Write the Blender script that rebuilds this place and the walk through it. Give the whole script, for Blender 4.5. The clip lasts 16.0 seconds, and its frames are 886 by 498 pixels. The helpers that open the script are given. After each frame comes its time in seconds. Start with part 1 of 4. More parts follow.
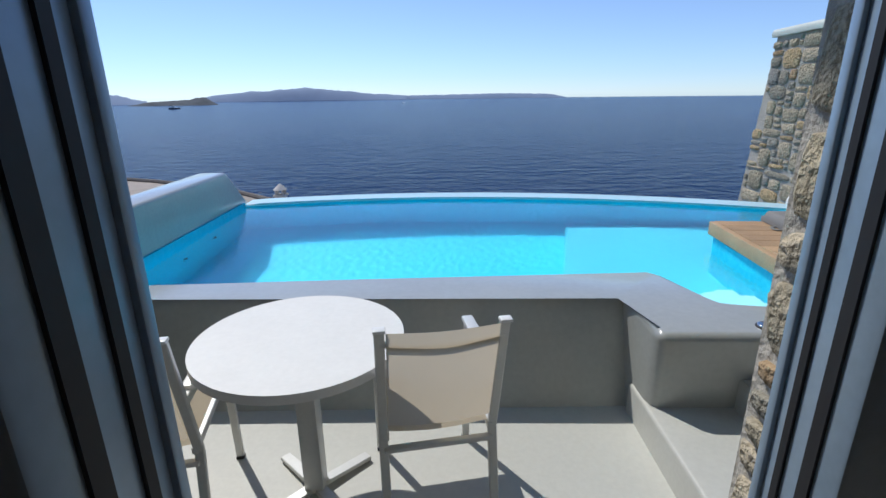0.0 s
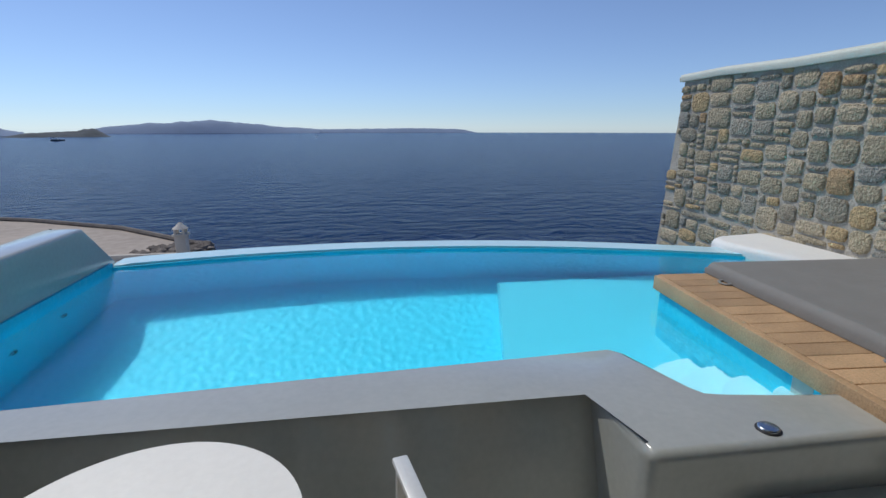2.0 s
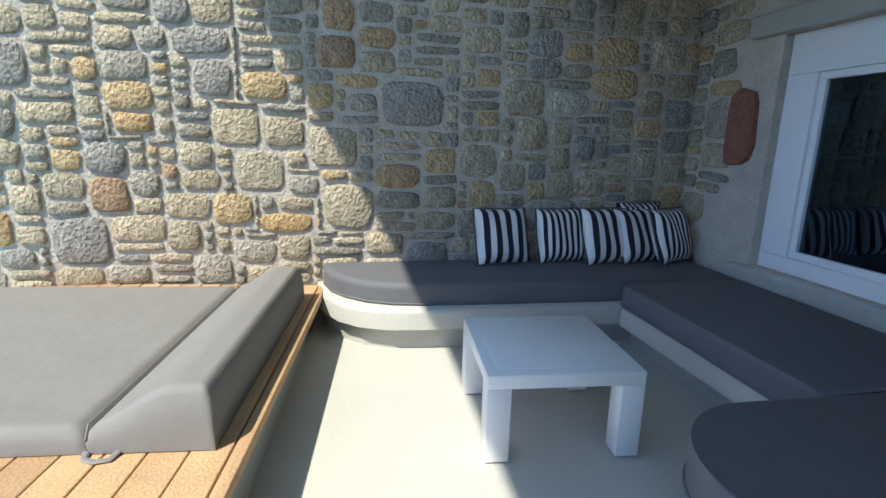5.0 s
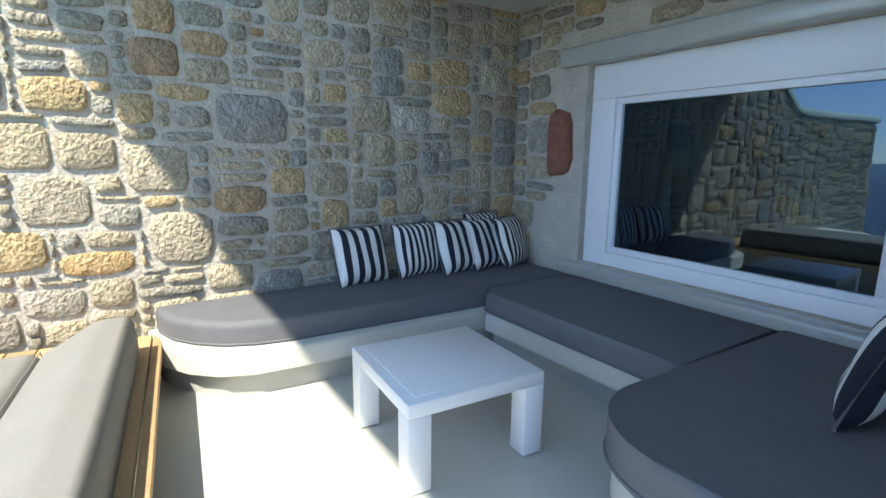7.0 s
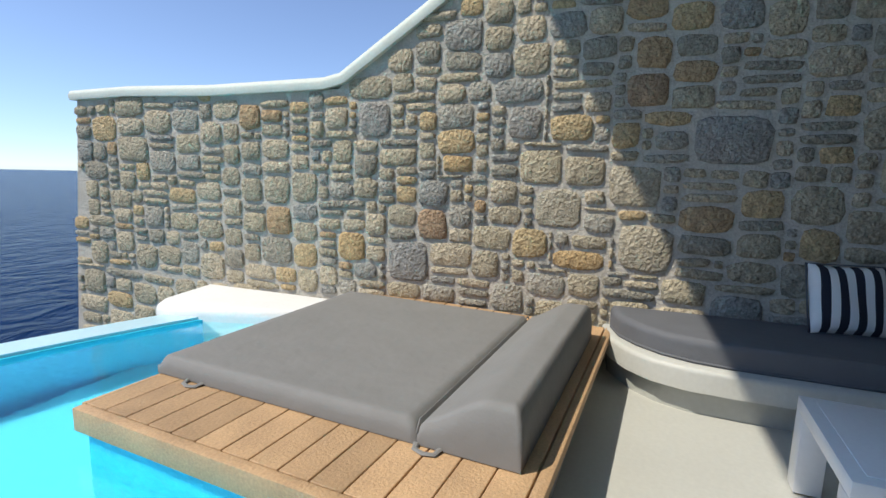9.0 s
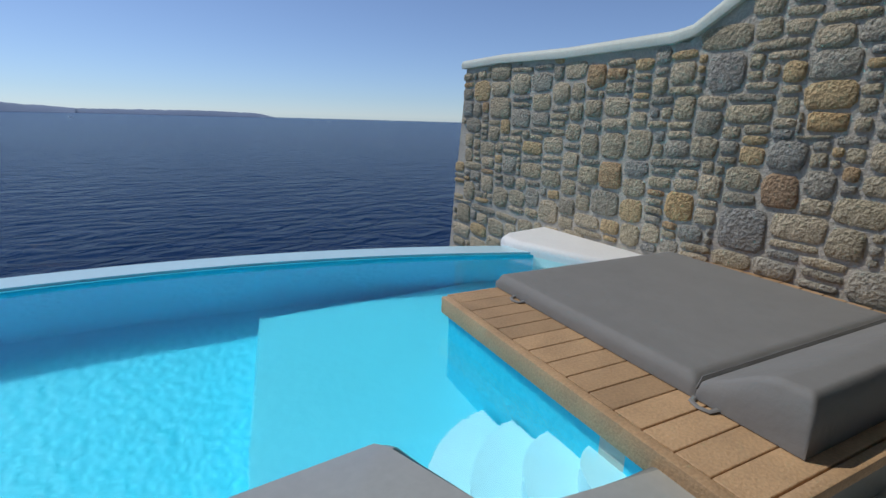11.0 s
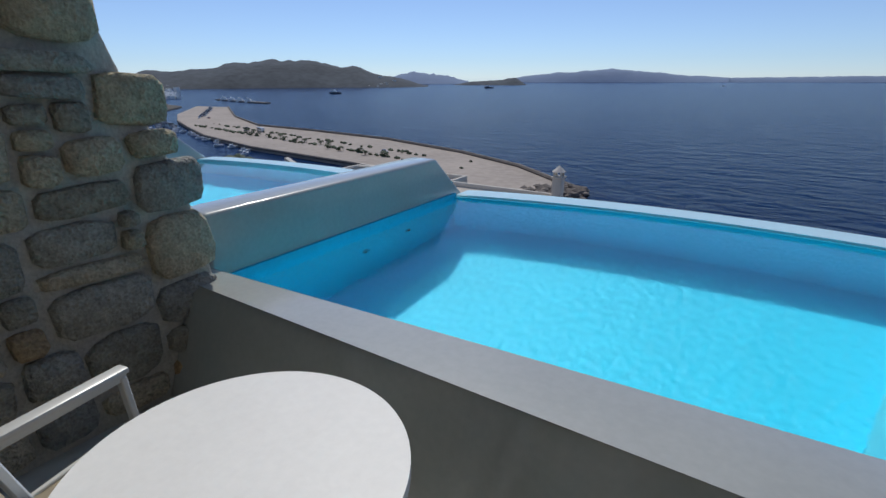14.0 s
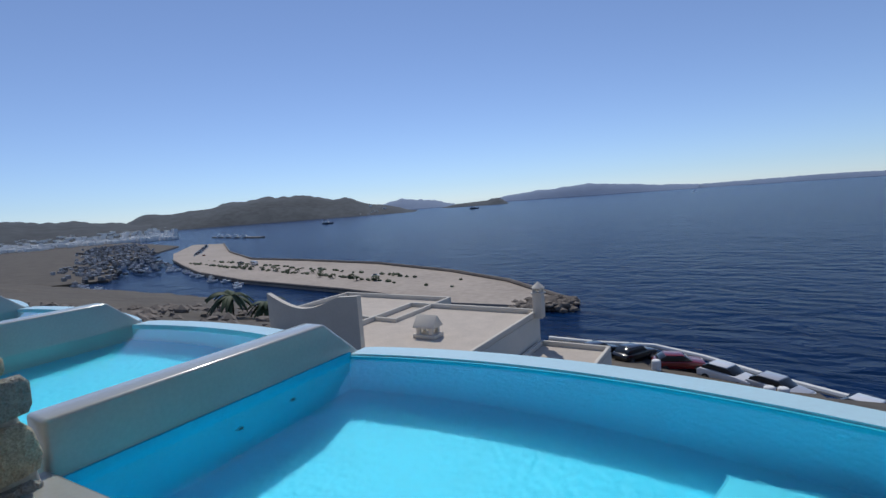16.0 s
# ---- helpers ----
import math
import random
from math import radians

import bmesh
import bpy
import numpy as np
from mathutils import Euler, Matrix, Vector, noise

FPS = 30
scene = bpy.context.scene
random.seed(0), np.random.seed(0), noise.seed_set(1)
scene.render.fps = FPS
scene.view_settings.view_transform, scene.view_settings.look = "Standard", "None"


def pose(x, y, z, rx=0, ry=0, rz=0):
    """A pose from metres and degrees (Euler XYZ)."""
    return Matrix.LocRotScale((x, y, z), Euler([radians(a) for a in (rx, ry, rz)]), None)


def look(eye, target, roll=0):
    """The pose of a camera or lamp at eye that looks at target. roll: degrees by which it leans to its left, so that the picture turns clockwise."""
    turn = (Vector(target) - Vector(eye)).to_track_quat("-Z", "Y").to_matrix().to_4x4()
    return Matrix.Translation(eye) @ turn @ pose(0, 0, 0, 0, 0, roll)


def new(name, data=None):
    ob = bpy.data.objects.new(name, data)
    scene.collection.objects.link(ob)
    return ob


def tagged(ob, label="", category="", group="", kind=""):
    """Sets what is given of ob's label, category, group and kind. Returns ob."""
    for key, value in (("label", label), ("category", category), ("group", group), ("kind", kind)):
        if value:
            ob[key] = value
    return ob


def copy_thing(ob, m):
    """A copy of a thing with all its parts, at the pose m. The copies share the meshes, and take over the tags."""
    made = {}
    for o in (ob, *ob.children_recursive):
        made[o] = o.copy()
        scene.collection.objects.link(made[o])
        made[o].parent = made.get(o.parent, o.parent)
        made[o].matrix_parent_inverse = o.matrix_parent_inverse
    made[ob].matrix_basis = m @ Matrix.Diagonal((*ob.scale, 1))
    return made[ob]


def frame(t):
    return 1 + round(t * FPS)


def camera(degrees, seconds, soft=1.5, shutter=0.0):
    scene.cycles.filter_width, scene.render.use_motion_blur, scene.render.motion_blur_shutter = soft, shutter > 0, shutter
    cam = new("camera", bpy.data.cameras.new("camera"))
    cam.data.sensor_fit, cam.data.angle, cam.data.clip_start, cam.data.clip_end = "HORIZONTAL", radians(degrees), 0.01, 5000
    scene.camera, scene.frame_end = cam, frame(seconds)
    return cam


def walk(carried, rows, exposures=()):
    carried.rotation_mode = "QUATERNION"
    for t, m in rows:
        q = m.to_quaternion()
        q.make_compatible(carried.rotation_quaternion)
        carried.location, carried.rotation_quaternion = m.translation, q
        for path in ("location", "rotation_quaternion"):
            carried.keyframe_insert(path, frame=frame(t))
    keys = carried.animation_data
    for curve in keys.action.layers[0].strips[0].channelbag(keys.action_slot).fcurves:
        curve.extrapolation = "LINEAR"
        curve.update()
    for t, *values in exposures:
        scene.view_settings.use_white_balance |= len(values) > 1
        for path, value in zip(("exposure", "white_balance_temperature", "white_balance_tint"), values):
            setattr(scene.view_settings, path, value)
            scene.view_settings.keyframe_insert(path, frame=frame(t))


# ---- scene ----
cam = camera(84.0, 16.0)
PATH = [
    (0, (0.308, 0.536, 1.389), (0.3, 2.444, 0.789), -0.7),
    (0.5, (0.25, 0.781, 1.376), (0.285, 2.692, 0.785), -0.4),
    (1, (0.24, 0.929, 1.4), (0.322, 2.849, 0.848), -0.3),
    (1.5, (0.281, 1.091, 1.424), (0.45, 3.018, 0.916), -0.1),
    (2, (0.311, 1.194, 1.443), (0.637, 3.109, 0.967), -0.0),
    (2.5, (0.325, 1.381, 1.405), (0.921, 3.237, 0.957), -0.4),
    (3, (0.3, 1.538, 1.408), (1.261, 3.235, 0.966), -0.8),
    (3.5, (0.433, 1.648, 1.42), (1.825, 3.012, 0.971), -0.5),
    (4, (0.71, 1.763, 1.419), (2.481, 2.582, 0.981), 0.4),
    (4.5, (0.931, 1.853, 1.407), (2.872, 2.062, 0.97), 1.1),
    (5, (1.123, 2.042, 1.416), (3.044, 1.692, 0.981), 1.3),
    (5.2, (1.165, 2.1, 1.418), (3.04, 1.545, 0.978), 1.1),
    (7.3, (1.341, 2.365, 1.445), (2.989, 1.296, 1.068), 0.5),
    (7.5, (1.295, 2.343, 1.444), (3.059, 1.467, 1.096), 0.5),
    (8, (1.234, 2.278, 1.45), (3.191, 2.003, 1.143), 0.6),
    (8.5, (1.192, 2.237, 1.416), (3.149, 2.535, 1.131), 1.2),
    (9, (1.127, 2.252, 1.397), (2.988, 2.922, 1.098), 1.4),
    (9.2, (1.111, 2.235, 1.405), (2.922, 3.026, 1.1), 1.4),
    (11.5, (0.902, 1.959, 1.438), (1.593, 3.755, 0.893), 2.1),
    (12, (0.879, 1.968, 1.384), (1.177, 3.867, 0.831), 3.0),
    (12.5, (0.806, 1.936, 1.368), (0.701, 3.847, 0.786), 3.0),
    (13, (0.657, 1.75, 1.369), (0.189, 3.593, 0.748), 2.8),
    (13.5, (0.592, 1.715, 1.356), (-0.225, 3.415, 0.692), 2.1),
    (14, (0.644, 1.709, 1.369), (-0.382, 3.295, 0.712), -0.2),
    (14.5, (0.987, 1.835, 1.422), (0.011, 3.507, 0.92), -1.8),
    (15, (1.167, 1.888, 1.585), (0.187, 3.604, 1.279), -2.3),
    (15.5, (1.413, 2.021, 1.668), (0.387, 3.724, 1.444), -3.7),
    (16, (1.715, 2.077, 1.8), (0.667, 3.77, 1.608), -4.1),
]
EXPOSURE = [(0, 0.12, 6300, 10), (0.5, -0.05, 6400, 10), (1.0, -0.15, 6500, 10), (3.0, -0.3, 6500, 10), (3.5, 0.05, 6600, 10), (4.2, 0.4, 6600, 9), (5.0, 1.2, 6900, 7),
            (7.5, 1.8, 7150, 6), (8.3, 1.2, 7050, 7), (9.2, 0.38, 6900, 9), (11.3, -0.35, 6500, 10), (16, -0.32, 6500, 10)]
walk(cam, [(t, look(eye, target, roll)) for t, eye, target, roll in PATH], EXPOSURE)

# ---- world, sun, exposure ----
world = bpy.data.worlds.new("sky")
scene.world = world
world.use_nodes = True
wn = world.node_tree.nodes
sky = wn.new("ShaderNodeTexSky")
sky.sky_type = "NISHITA"
sky.sun_disc = False
SUN_WAY = Vector((-0.46, 0.56, 1.0)).normalized()
sky.sun_elevation = math.asin(SUN_WAY.z)
sky.sun_rotation = math.atan2(SUN_WAY.x, SUN_WAY.y)
sky.altitude = 40
sky.air_density, sky.dust_density, sky.ozone_density = 0.85, 0.0, 5.0
wn["Background"].inputs["Strength"].default_value = 0.112
tint = wn.new("ShaderNodeVectorMath")
tint.operation = "MULTIPLY"
tint.inputs[1].default_value = (0.78, 0.93, 1.17)
soft_sky = wn.new("ShaderNodeHueSaturation")
soft_sky.inputs["Saturation"].default_value = 0.78
world.node_tree.links.new(sky.outputs[0], soft_sky.inputs["Color"])
world.node_tree.links.new(soft_sky.outputs[0], tint.inputs[0])
world.node_tree.links.new(tint.outputs[0], wn["Background"].inputs["Color"])
sun = new("sun", bpy.data.lights.new("sun", "SUN"))
sun.data.energy, sun.data.angle, sun.data.color = 2.9, radians(0.53), (1.0, 0.96, 0.9)
sun.matrix_world = look(SUN_WAY * 50, (0, 0, 0))


# ---- materials ----
def material(name, color, rough=0.6, metal=0.0, vary=0.12, scale=6.0, grain=60.0, bump=0.0, bump_scale=40.0, island=0.0, per_object=0.0, coat=0.0):
    """Principled surface with mottling at two scales, bump, and changes from piece to piece."""
    m = bpy.data.materials.new(name)
    m.use_nodes = True
    nt = m.node_tree
    n, l = nt.nodes, nt.links
    p = n["Principled BSDF"]
    p.inputs["Roughness"].default_value, p.inputs["Metallic"].default_value = rough, metal
    p.inputs["Coat Weight"].default_value = coat
    tc = n.new("ShaderNodeTexCoord")
    a, b = n.new("ShaderNodeTexNoise"), n.new("ShaderNodeTexNoise")
    a.inputs["Scale"].default_value, a.inputs["Detail"].default_value = scale, 4
    b.inputs["Scale"].default_value, b.inputs["Detail"].default_value = grain, 2
    l.new(tc.outputs["Object"], a.inputs["Vector"])
    l.new(tc.outputs["Object"], b.inputs["Vector"])
    add = n.new("ShaderNodeMath")
    add.operation = "ADD"
    l.new(a.outputs["Fac"], add.inputs[0])
    l.new(b.outputs["Fac"], add.inputs[1])
    rng = n.new("ShaderNodeMapRange")
    rng.inputs[1].default_value, rng.inputs[2].default_value = 0.6, 1.4
    rng.inputs[3].default_value, rng.inputs[4].default_value = 1 - vary, 1 + vary
    l.new(add.outputs[0], rng.inputs[0])
    mul = n.new("ShaderNodeVectorMath")
    mul.operation = "SCALE"
    mul.inputs[0].default_value = color
    l.new(rng.outputs[0], mul.inputs["Scale"])
    out = mul.outputs[0]
    if island or per_object:
        r = n.new("ShaderNodeNewGeometry") if island else n.new("ShaderNodeObjectInfo")
        r2 = n.new("ShaderNodeMapRange")
        k = island or per_object
        r2.inputs[3].default_value, r2.inputs[4].default_value = 1 - k, 1 + k
        l.new(r.outputs["Random Per Island" if island else "Random"], r2.inputs[0])
        mul2 = n.new("ShaderNodeVectorMath")
        mul2.operation = "SCALE"
        l.new(out, mul2.inputs[0])
        l.new(r2.outputs[0], mul2.inputs["Scale"])
        out = mul2.outputs[0]
    l.new(out, p.inputs["Base Color"])
    if bump:
        c = n.new("ShaderNodeTexNoise")
        c.inputs["Scale"].default_value, c.inputs["Detail"].default_value = bump_scale, 5
        l.new(tc.outputs["Object"], c.inputs["Vector"])
        bp = n.new("ShaderNodeBump")
        bp.inputs["Strength"].default_value, bp.inputs["Distance"].default_value = bump, 0.02
        l.new(c.outputs["Fac"], bp.inputs["Height"])
        l.new(bp.outputs[0], p.inputs["Normal"])
    return m


def stone_material(name, by_island, tones):
    """Fieldstone: greys, buffs, greens and a few rusty ones, with pitted relief."""
    m = material(name, (0.3, 0.3, 0.3), 0.9, vary=0.42, scale=16, grain=75, bump=1.0, bump_scale=38)
    [x for x in m.node_tree.nodes if x.bl_idname == "ShaderNodeBump"][0].inputs["Distance"].default_value = 0.05
    n, l = m.node_tree.nodes, m.node_tree.links
    r = n.new("ShaderNodeNewGeometry") if by_island else n.new("ShaderNodeObjectInfo")
    ramp = n.new("ShaderNodeValToRGB")
    ramp.color_ramp.interpolation = "CONSTANT"
    ramp.color_ramp.elements.remove(ramp.color_ramp.elements[1])
    for at, c in tones:
        e = ramp.color_ramp.elements[0] if at == 0 else ramp.color_ramp.elements.new(at)
        e.color = (*c, 1)
    l.new(r.outputs["Random Per Island" if by_island else "Random"], ramp.inputs[0])
    scale_node = [x for x in n if x.bl_idname == "ShaderNodeVectorMath"][0]
    l.new(ramp.outputs[0], scale_node.inputs[0])
    return m


def striped(name, dark, light, period, share):
    """Woven stripes across the cushion's own x, dark on light."""
    m = material(name, light, 0.9, vary=0.06, scale=20, grain=300, bump=0.3, bump_scale=400)
    n, l = m.node_tree.nodes, m.node_tree.links
    tc = [x for x in n if x.bl_idname == "ShaderNodeTexCoord"][0]
    sep = n.new("ShaderNodeSeparateXYZ")
    l.new(tc.outputs["Object"], sep.inputs[0])
    d, f, g = n.new("ShaderNodeMath"), n.new("ShaderNodeMath"), n.new("ShaderNodeMath")
    d.operation, f.operation, g.operation = "DIVIDE", "FRACT", "LESS_THAN"
    d.inputs[1].default_value, g.inputs[1].default_value = period, share
    off = n.new("ShaderNodeMath")
    off.operation = "ADD"
    off.inputs[1].default_value = 5.0
    l.new(sep.outputs[0], off.inputs[0])
    l.new(off.outputs[0], d.inputs[0])
    l.new(d.outputs[0], f.inputs[0])
    l.new(f.outputs[0], g.inputs[0])
    mix = n.new("ShaderNodeMix")
    mix.data_type = "RGBA"
    mix.inputs[6].default_value, mix.inputs[7].default_value = (*light, 1), (*dark, 1)
    l.new(g.outputs[0], mix.inputs[0])
    l.new(mix.outputs[2], n["Principled BSDF"].inputs["Base Color"])
    return m


def water(name, color, transmission, rough, wave_scale, wave_bump, distance=0.02):
    m = bpy.data.materials.new(name)
    m.use_nodes = True
    n, l = m.node_tree.nodes, m.node_tree.links
    p = n["Principled BSDF"]
    p.inputs["Base Color"].default_value = (*color, 1)
    p.inputs["Roughness"].default_value, p.inputs["IOR"].default_value = rough, 1.33
    p.inputs["Transmission Weight"].default_value = transmission
    tc = n.new("ShaderNodeTexCoord")
    bp = n.new("ShaderNodeBump")
    bp.inputs["Strength"].default_value, bp.inputs["Distance"].default_value = wave_bump, distance
    a = n.new("ShaderNodeTexNoise")
    a.inputs["Scale"].default_value, a.inputs["Detail"].default_value, a.inputs["Distortion"].default_value = wave_scale, 6, 0.8
    mp = n.new("ShaderNodeMapping")
    mp.inputs["Scale"].default_value = (0.5, 1.0, 1.0)
    l.new(tc.outputs["Object"], mp.inputs[0])
    l.new(mp.outputs[0], a.inputs["Vector"])
    l.new(a.outputs["Fac"], bp.inputs["Height"])
    l.new(bp.outputs[0], p.inputs["Normal"])
    return m


PLASTER = material("grey_cement_plaster", (0.40, 0.41, 0.375), 0.36, vary=0.08, scale=2.5, grain=30, bump=0.08, bump_scale=7, coat=1.0)
PLASTER.node_tree.nodes["Principled BSDF"].inputs["Coat Roughness"].default_value = 0.14
FLOOR = material("pale_cement_floor", (0.53, 0.53, 0.48), 0.5, vary=0.06, scale=1.6, grain=45, bump=0.06, bump_scale=30)
WHITE = material("white_plaster", (0.80, 0.80, 0.77), 0.6, vary=0.05, scale=3, grain=40, bump=0.15, bump_scale=14)
CAP = material("pale_cap_plaster", (0.62, 0.66, 0.58), 0.6, vary=0.08, scale=4, grain=40, bump=0.2, bump_scale=12)
BLUE = material("pool_paint", (0.022, 0.60, 0.80), 0.5, vary=0.05, scale=2, grain=20, bump=0.85, bump_scale=15)
# BLUE made paler: the lighter look of thin water is put into the colour
LEDGE = material("shallow_look_pool_paint", (0.10, 0.58, 0.72), 0.5, vary=0.04, scale=2, grain=20, bump=0.3, bump_scale=11)
RIM = material("rim_and_shallow_look_paint", (0.52, 0.76, 0.84), 0.35, vary=0.05, scale=2, grain=20)
MORTAR = material("mortar", (0.50, 0.46, 0.39), 0.95, vary=0.2, scale=7, grain=60, bump=0.8, bump_scale=45)
MIXED = [(0.0, (0.43, 0.37, 0.26)), (0.2, (0.48, 0.41, 0.28)), (0.38, (0.34, 0.31, 0.24)), (0.52, (0.40, 0.37, 0.30)),
         (0.66, (0.52, 0.44, 0.31)), (0.82, (0.54, 0.40, 0.22)), (0.89, (0.33, 0.32, 0.28)), (0.96, (0.46, 0.32, 0.18))]
STONE, STONE_REST = stone_material("fieldstone", False, MIXED), stone_material("fieldstone_joined", True, MIXED)
STONE_TONES = {"ochre": stone_material("ochre_fieldstone", False, [(0.0, (0.52, 0.36, 0.18)), (0.5, (0.50, 0.38, 0.21))]),
               "rust": stone_material("rusty_fieldstone", False, [(0.0, (0.42, 0.27, 0.15)), (0.5, (0.38, 0.26, 0.16))]),
               "grey": stone_material("grey_fieldstone", False, [(0.0, (0.31, 0.30, 0.27)), (0.5, (0.34, 0.32, 0.28))]),
               "tan": stone_material("tan_fieldstone", False, [(0.0, (0.44, 0.39, 0.29)), (0.5, (0.46, 0.40, 0.29))]),
               "pale": stone_material("pale_fieldstone", False, [(0.0, (0.55, 0.52, 0.43)), (0.5, (0.54, 0.49, 0.36))])}
TEAK = material("teak_boards", (0.50, 0.32, 0.17), 0.6, vary=0.22, scale=5, grain=80, bump=0.3, bump_scale=90, per_object=0.2)
CUSHION = material("grey_outdoor_fabric", (0.215, 0.21, 0.197), 0.75, vary=0.08, scale=5, grain=350, bump=0.25, bump_scale=14)
CUSHION_DARK = material("charcoal_outdoor_fabric", (0.12, 0.125, 0.135), 0.7, vary=0.1, scale=6, grain=350, bump=0.3, bump_scale=12)
PAINT = material("white_lacquer", (0.82, 0.83, 0.82), 0.35, vary=0.03, scale=5, grain=50)
TABLE_TOP = material("white_table_top", (0.80, 0.79, 0.75), 0.5, vary=0.04, scale=5, grain=50)
ALU = material("painted_aluminium", (0.66, 0.66, 0.63), 0.4, metal=0.2, vary=0.04)
SLING = material("beige_mesh_sling", (0.52, 0.44, 0.32), 0.85, vary=0.1, scale=6, grain=500, bump=0.4, bump_scale=600)
sn, sl = SLING.node_tree.nodes, SLING.node_tree.links
thin = sn.new("ShaderNodeBsdfTranslucent")
thin.inputs["Color"].default_value = (0.78, 0.68, 0.52, 1)
both = sn.new("ShaderNodeMixShader")
both.inputs[0].default_value = 0.45
sl.new(sn["Principled BSDF"].outputs[0], both.inputs[1])
sl.new(thin.outputs[0], both.inputs[2])
sl.new(both.outputs[0], sn["Material Output"].inputs["Surface"])
WOOD_ARM = material("pale_wood", (0.50, 0.36, 0.20), 0.6, vary=0.2, scale=6, grain=70)
FRAME_WHITE = material("white_window_paint", (0.80, 0.82, 0.84), 0.3, vary=0.03, scale=4, grain=40)
FRAME_DARK = material("blue_grey_door_frame", (0.34, 0.45, 0.56), 0.35, vary=0.08, scale=4, grain=60, metal=0.3)
RUBBER = material("black_rubber", (0.02, 0.02, 0.022), 0.6)
CHROME = material("brushed_steel", (0.5, 0.52, 0.56), 0.22, metal=1.0, vary=0.05)
INNER = material("room_paint", (0.55, 0.53, 0.5), 0.8, vary=0.05)
CURTAIN = material("dark_curtain", (0.06, 0.08, 0.11), 0.85, vary=0.15)
STRIPE_WIDE = striped("wide_striped_canvas", (0.015, 0.018, 0.03), (0.78, 0.77, 0.74), 0.085, 0.5)
STRIPE_FINE = striped("fine_striped_canvas", (0.015, 0.018, 0.03), (0.78, 0.77, 0.74), 0.052, 0.5)
POOL_WATER = water("pool_water", (0.50, 0.93, 1.0), 1.0, 0.0, 26.0, 0.35, 0.004)
SEA = water("sea_water", (0.002, 0.020, 0.072), 0.0, 0.2, 0.12, 1.0, 3.0)
SEA.node_tree.nodes["Principled BSDF"].inputs["Specular IOR Level"].default_value = 0.05
GLASS = bpy.data.materials.new("tinted_glass")
GLASS.use_nodes = True
gp = GLASS.node_tree.nodes["Principled BSDF"]
gp.inputs["Base Color"].default_value = (0.09, 0.14, 0.19, 1)
gp.inputs["IOR"].default_value = 2.0
gp.inputs["Specular Tint"].default_value = (0.55, 0.78, 1.0, 1)
gp.inputs["Roughness"].default_value, gp.inputs["Transmission Weight"].default_value = 0.0, 1.0
ROCK = material("shore_rock", (0.20, 0.17, 0.14), 0.95, vary=0.4, scale=0.3, grain=2.0, bump=1.0, bump_scale=1.5)
DRY = material("dry_hillside", (0.105, 0.09, 0.07), 0.95, vary=0.4, scale=0.08, grain=0.8, bump=1.0, bump_scale=0.6)
QUAY = material("pale_quay_paving", (0.40, 0.34, 0.28), 0.9, vary=0.2, scale=0.03, grain=0.3)
ASPHALT = material("asphalt", (0.07, 0.07, 0.072), 0.9, vary=0.2, scale=0.3, grain=5)
ROOFING = material("pebbled_roof", (0.55, 0.48, 0.40), 0.9, vary=0.15, scale=0.6, grain=8, bump=0.3, bump_scale=6)
CREAM = material("cream_house_plaster", (0.66, 0.61, 0.52), 0.8, vary=0.06, scale=0.8, grain=10)
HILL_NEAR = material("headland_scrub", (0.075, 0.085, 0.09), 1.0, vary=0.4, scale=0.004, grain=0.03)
# pale blue stands in for distance haze; the air itself is clear
HILL_FAR = material("haze_tinted_far_hill", (0.20, 0.26, 0.36), 1.0, vary=0.08, scale=0.002, grain=0.01)
LEAF = material("palm_leaf", (0.05, 0.075, 0.03), 0.7, vary=0.3)
BARK = material("palm_bark", (0.12, 0.09, 0.06), 0.9, vary=0.3)


# ---- builders ----
def finish(name, bm, mat, parent=None, smooth=None):
    me = bpy.data.meshes.new(name)
    bm.normal_update()
    bm.to_mesh(me)
    bm.free()
    me.materials.append(mat)
    if smooth:
        me.polygons.foreach_set("use_smooth", [True] * len(me.polygons))
        me.set_sharp_from_angle(angle=radians(smooth))
    ob = new(name, me)
    ob.parent = parent
    return ob


def part(name, bm, mat, parent, label="", smooth=40):
    ob = finish(name, bm, mat, parent, smooth)
    return tagged(ob, label) if label else ob


def thing(name, at, label, category, group="", turn=0):
    ob = new(name)
    ob.matrix_world = pose(*at, 0, 0, turn)
    return tagged(ob, label, category, group)


def box(x0, x1, y0, y1, z0, z1, bevel=0.0, segments=2, bm=None):
    b = bmesh.new()
    bmesh.ops.create_cube(b, size=1, matrix=Matrix.Translation(((x0 + x1) / 2, (y0 + y1) / 2, (z0 + z1) / 2)) @ Matrix.Diagonal((x1 - x0, y1 - y0, z1 - z0, 1)))
    if bevel:
        bmesh.ops.bevel(b, geom=b.edges[:], offset=bevel, segments=segments, profile=0.5, affect="EDGES")
    return join(bm, b)


def join(bm, b):
    if bm is None:
        return b
    me = bpy.data.meshes.new("piece")
    b.to_mesh(me)
    b.free()
    bm.from_mesh(me)
    bpy.data.meshes.remove(me)
    return bm


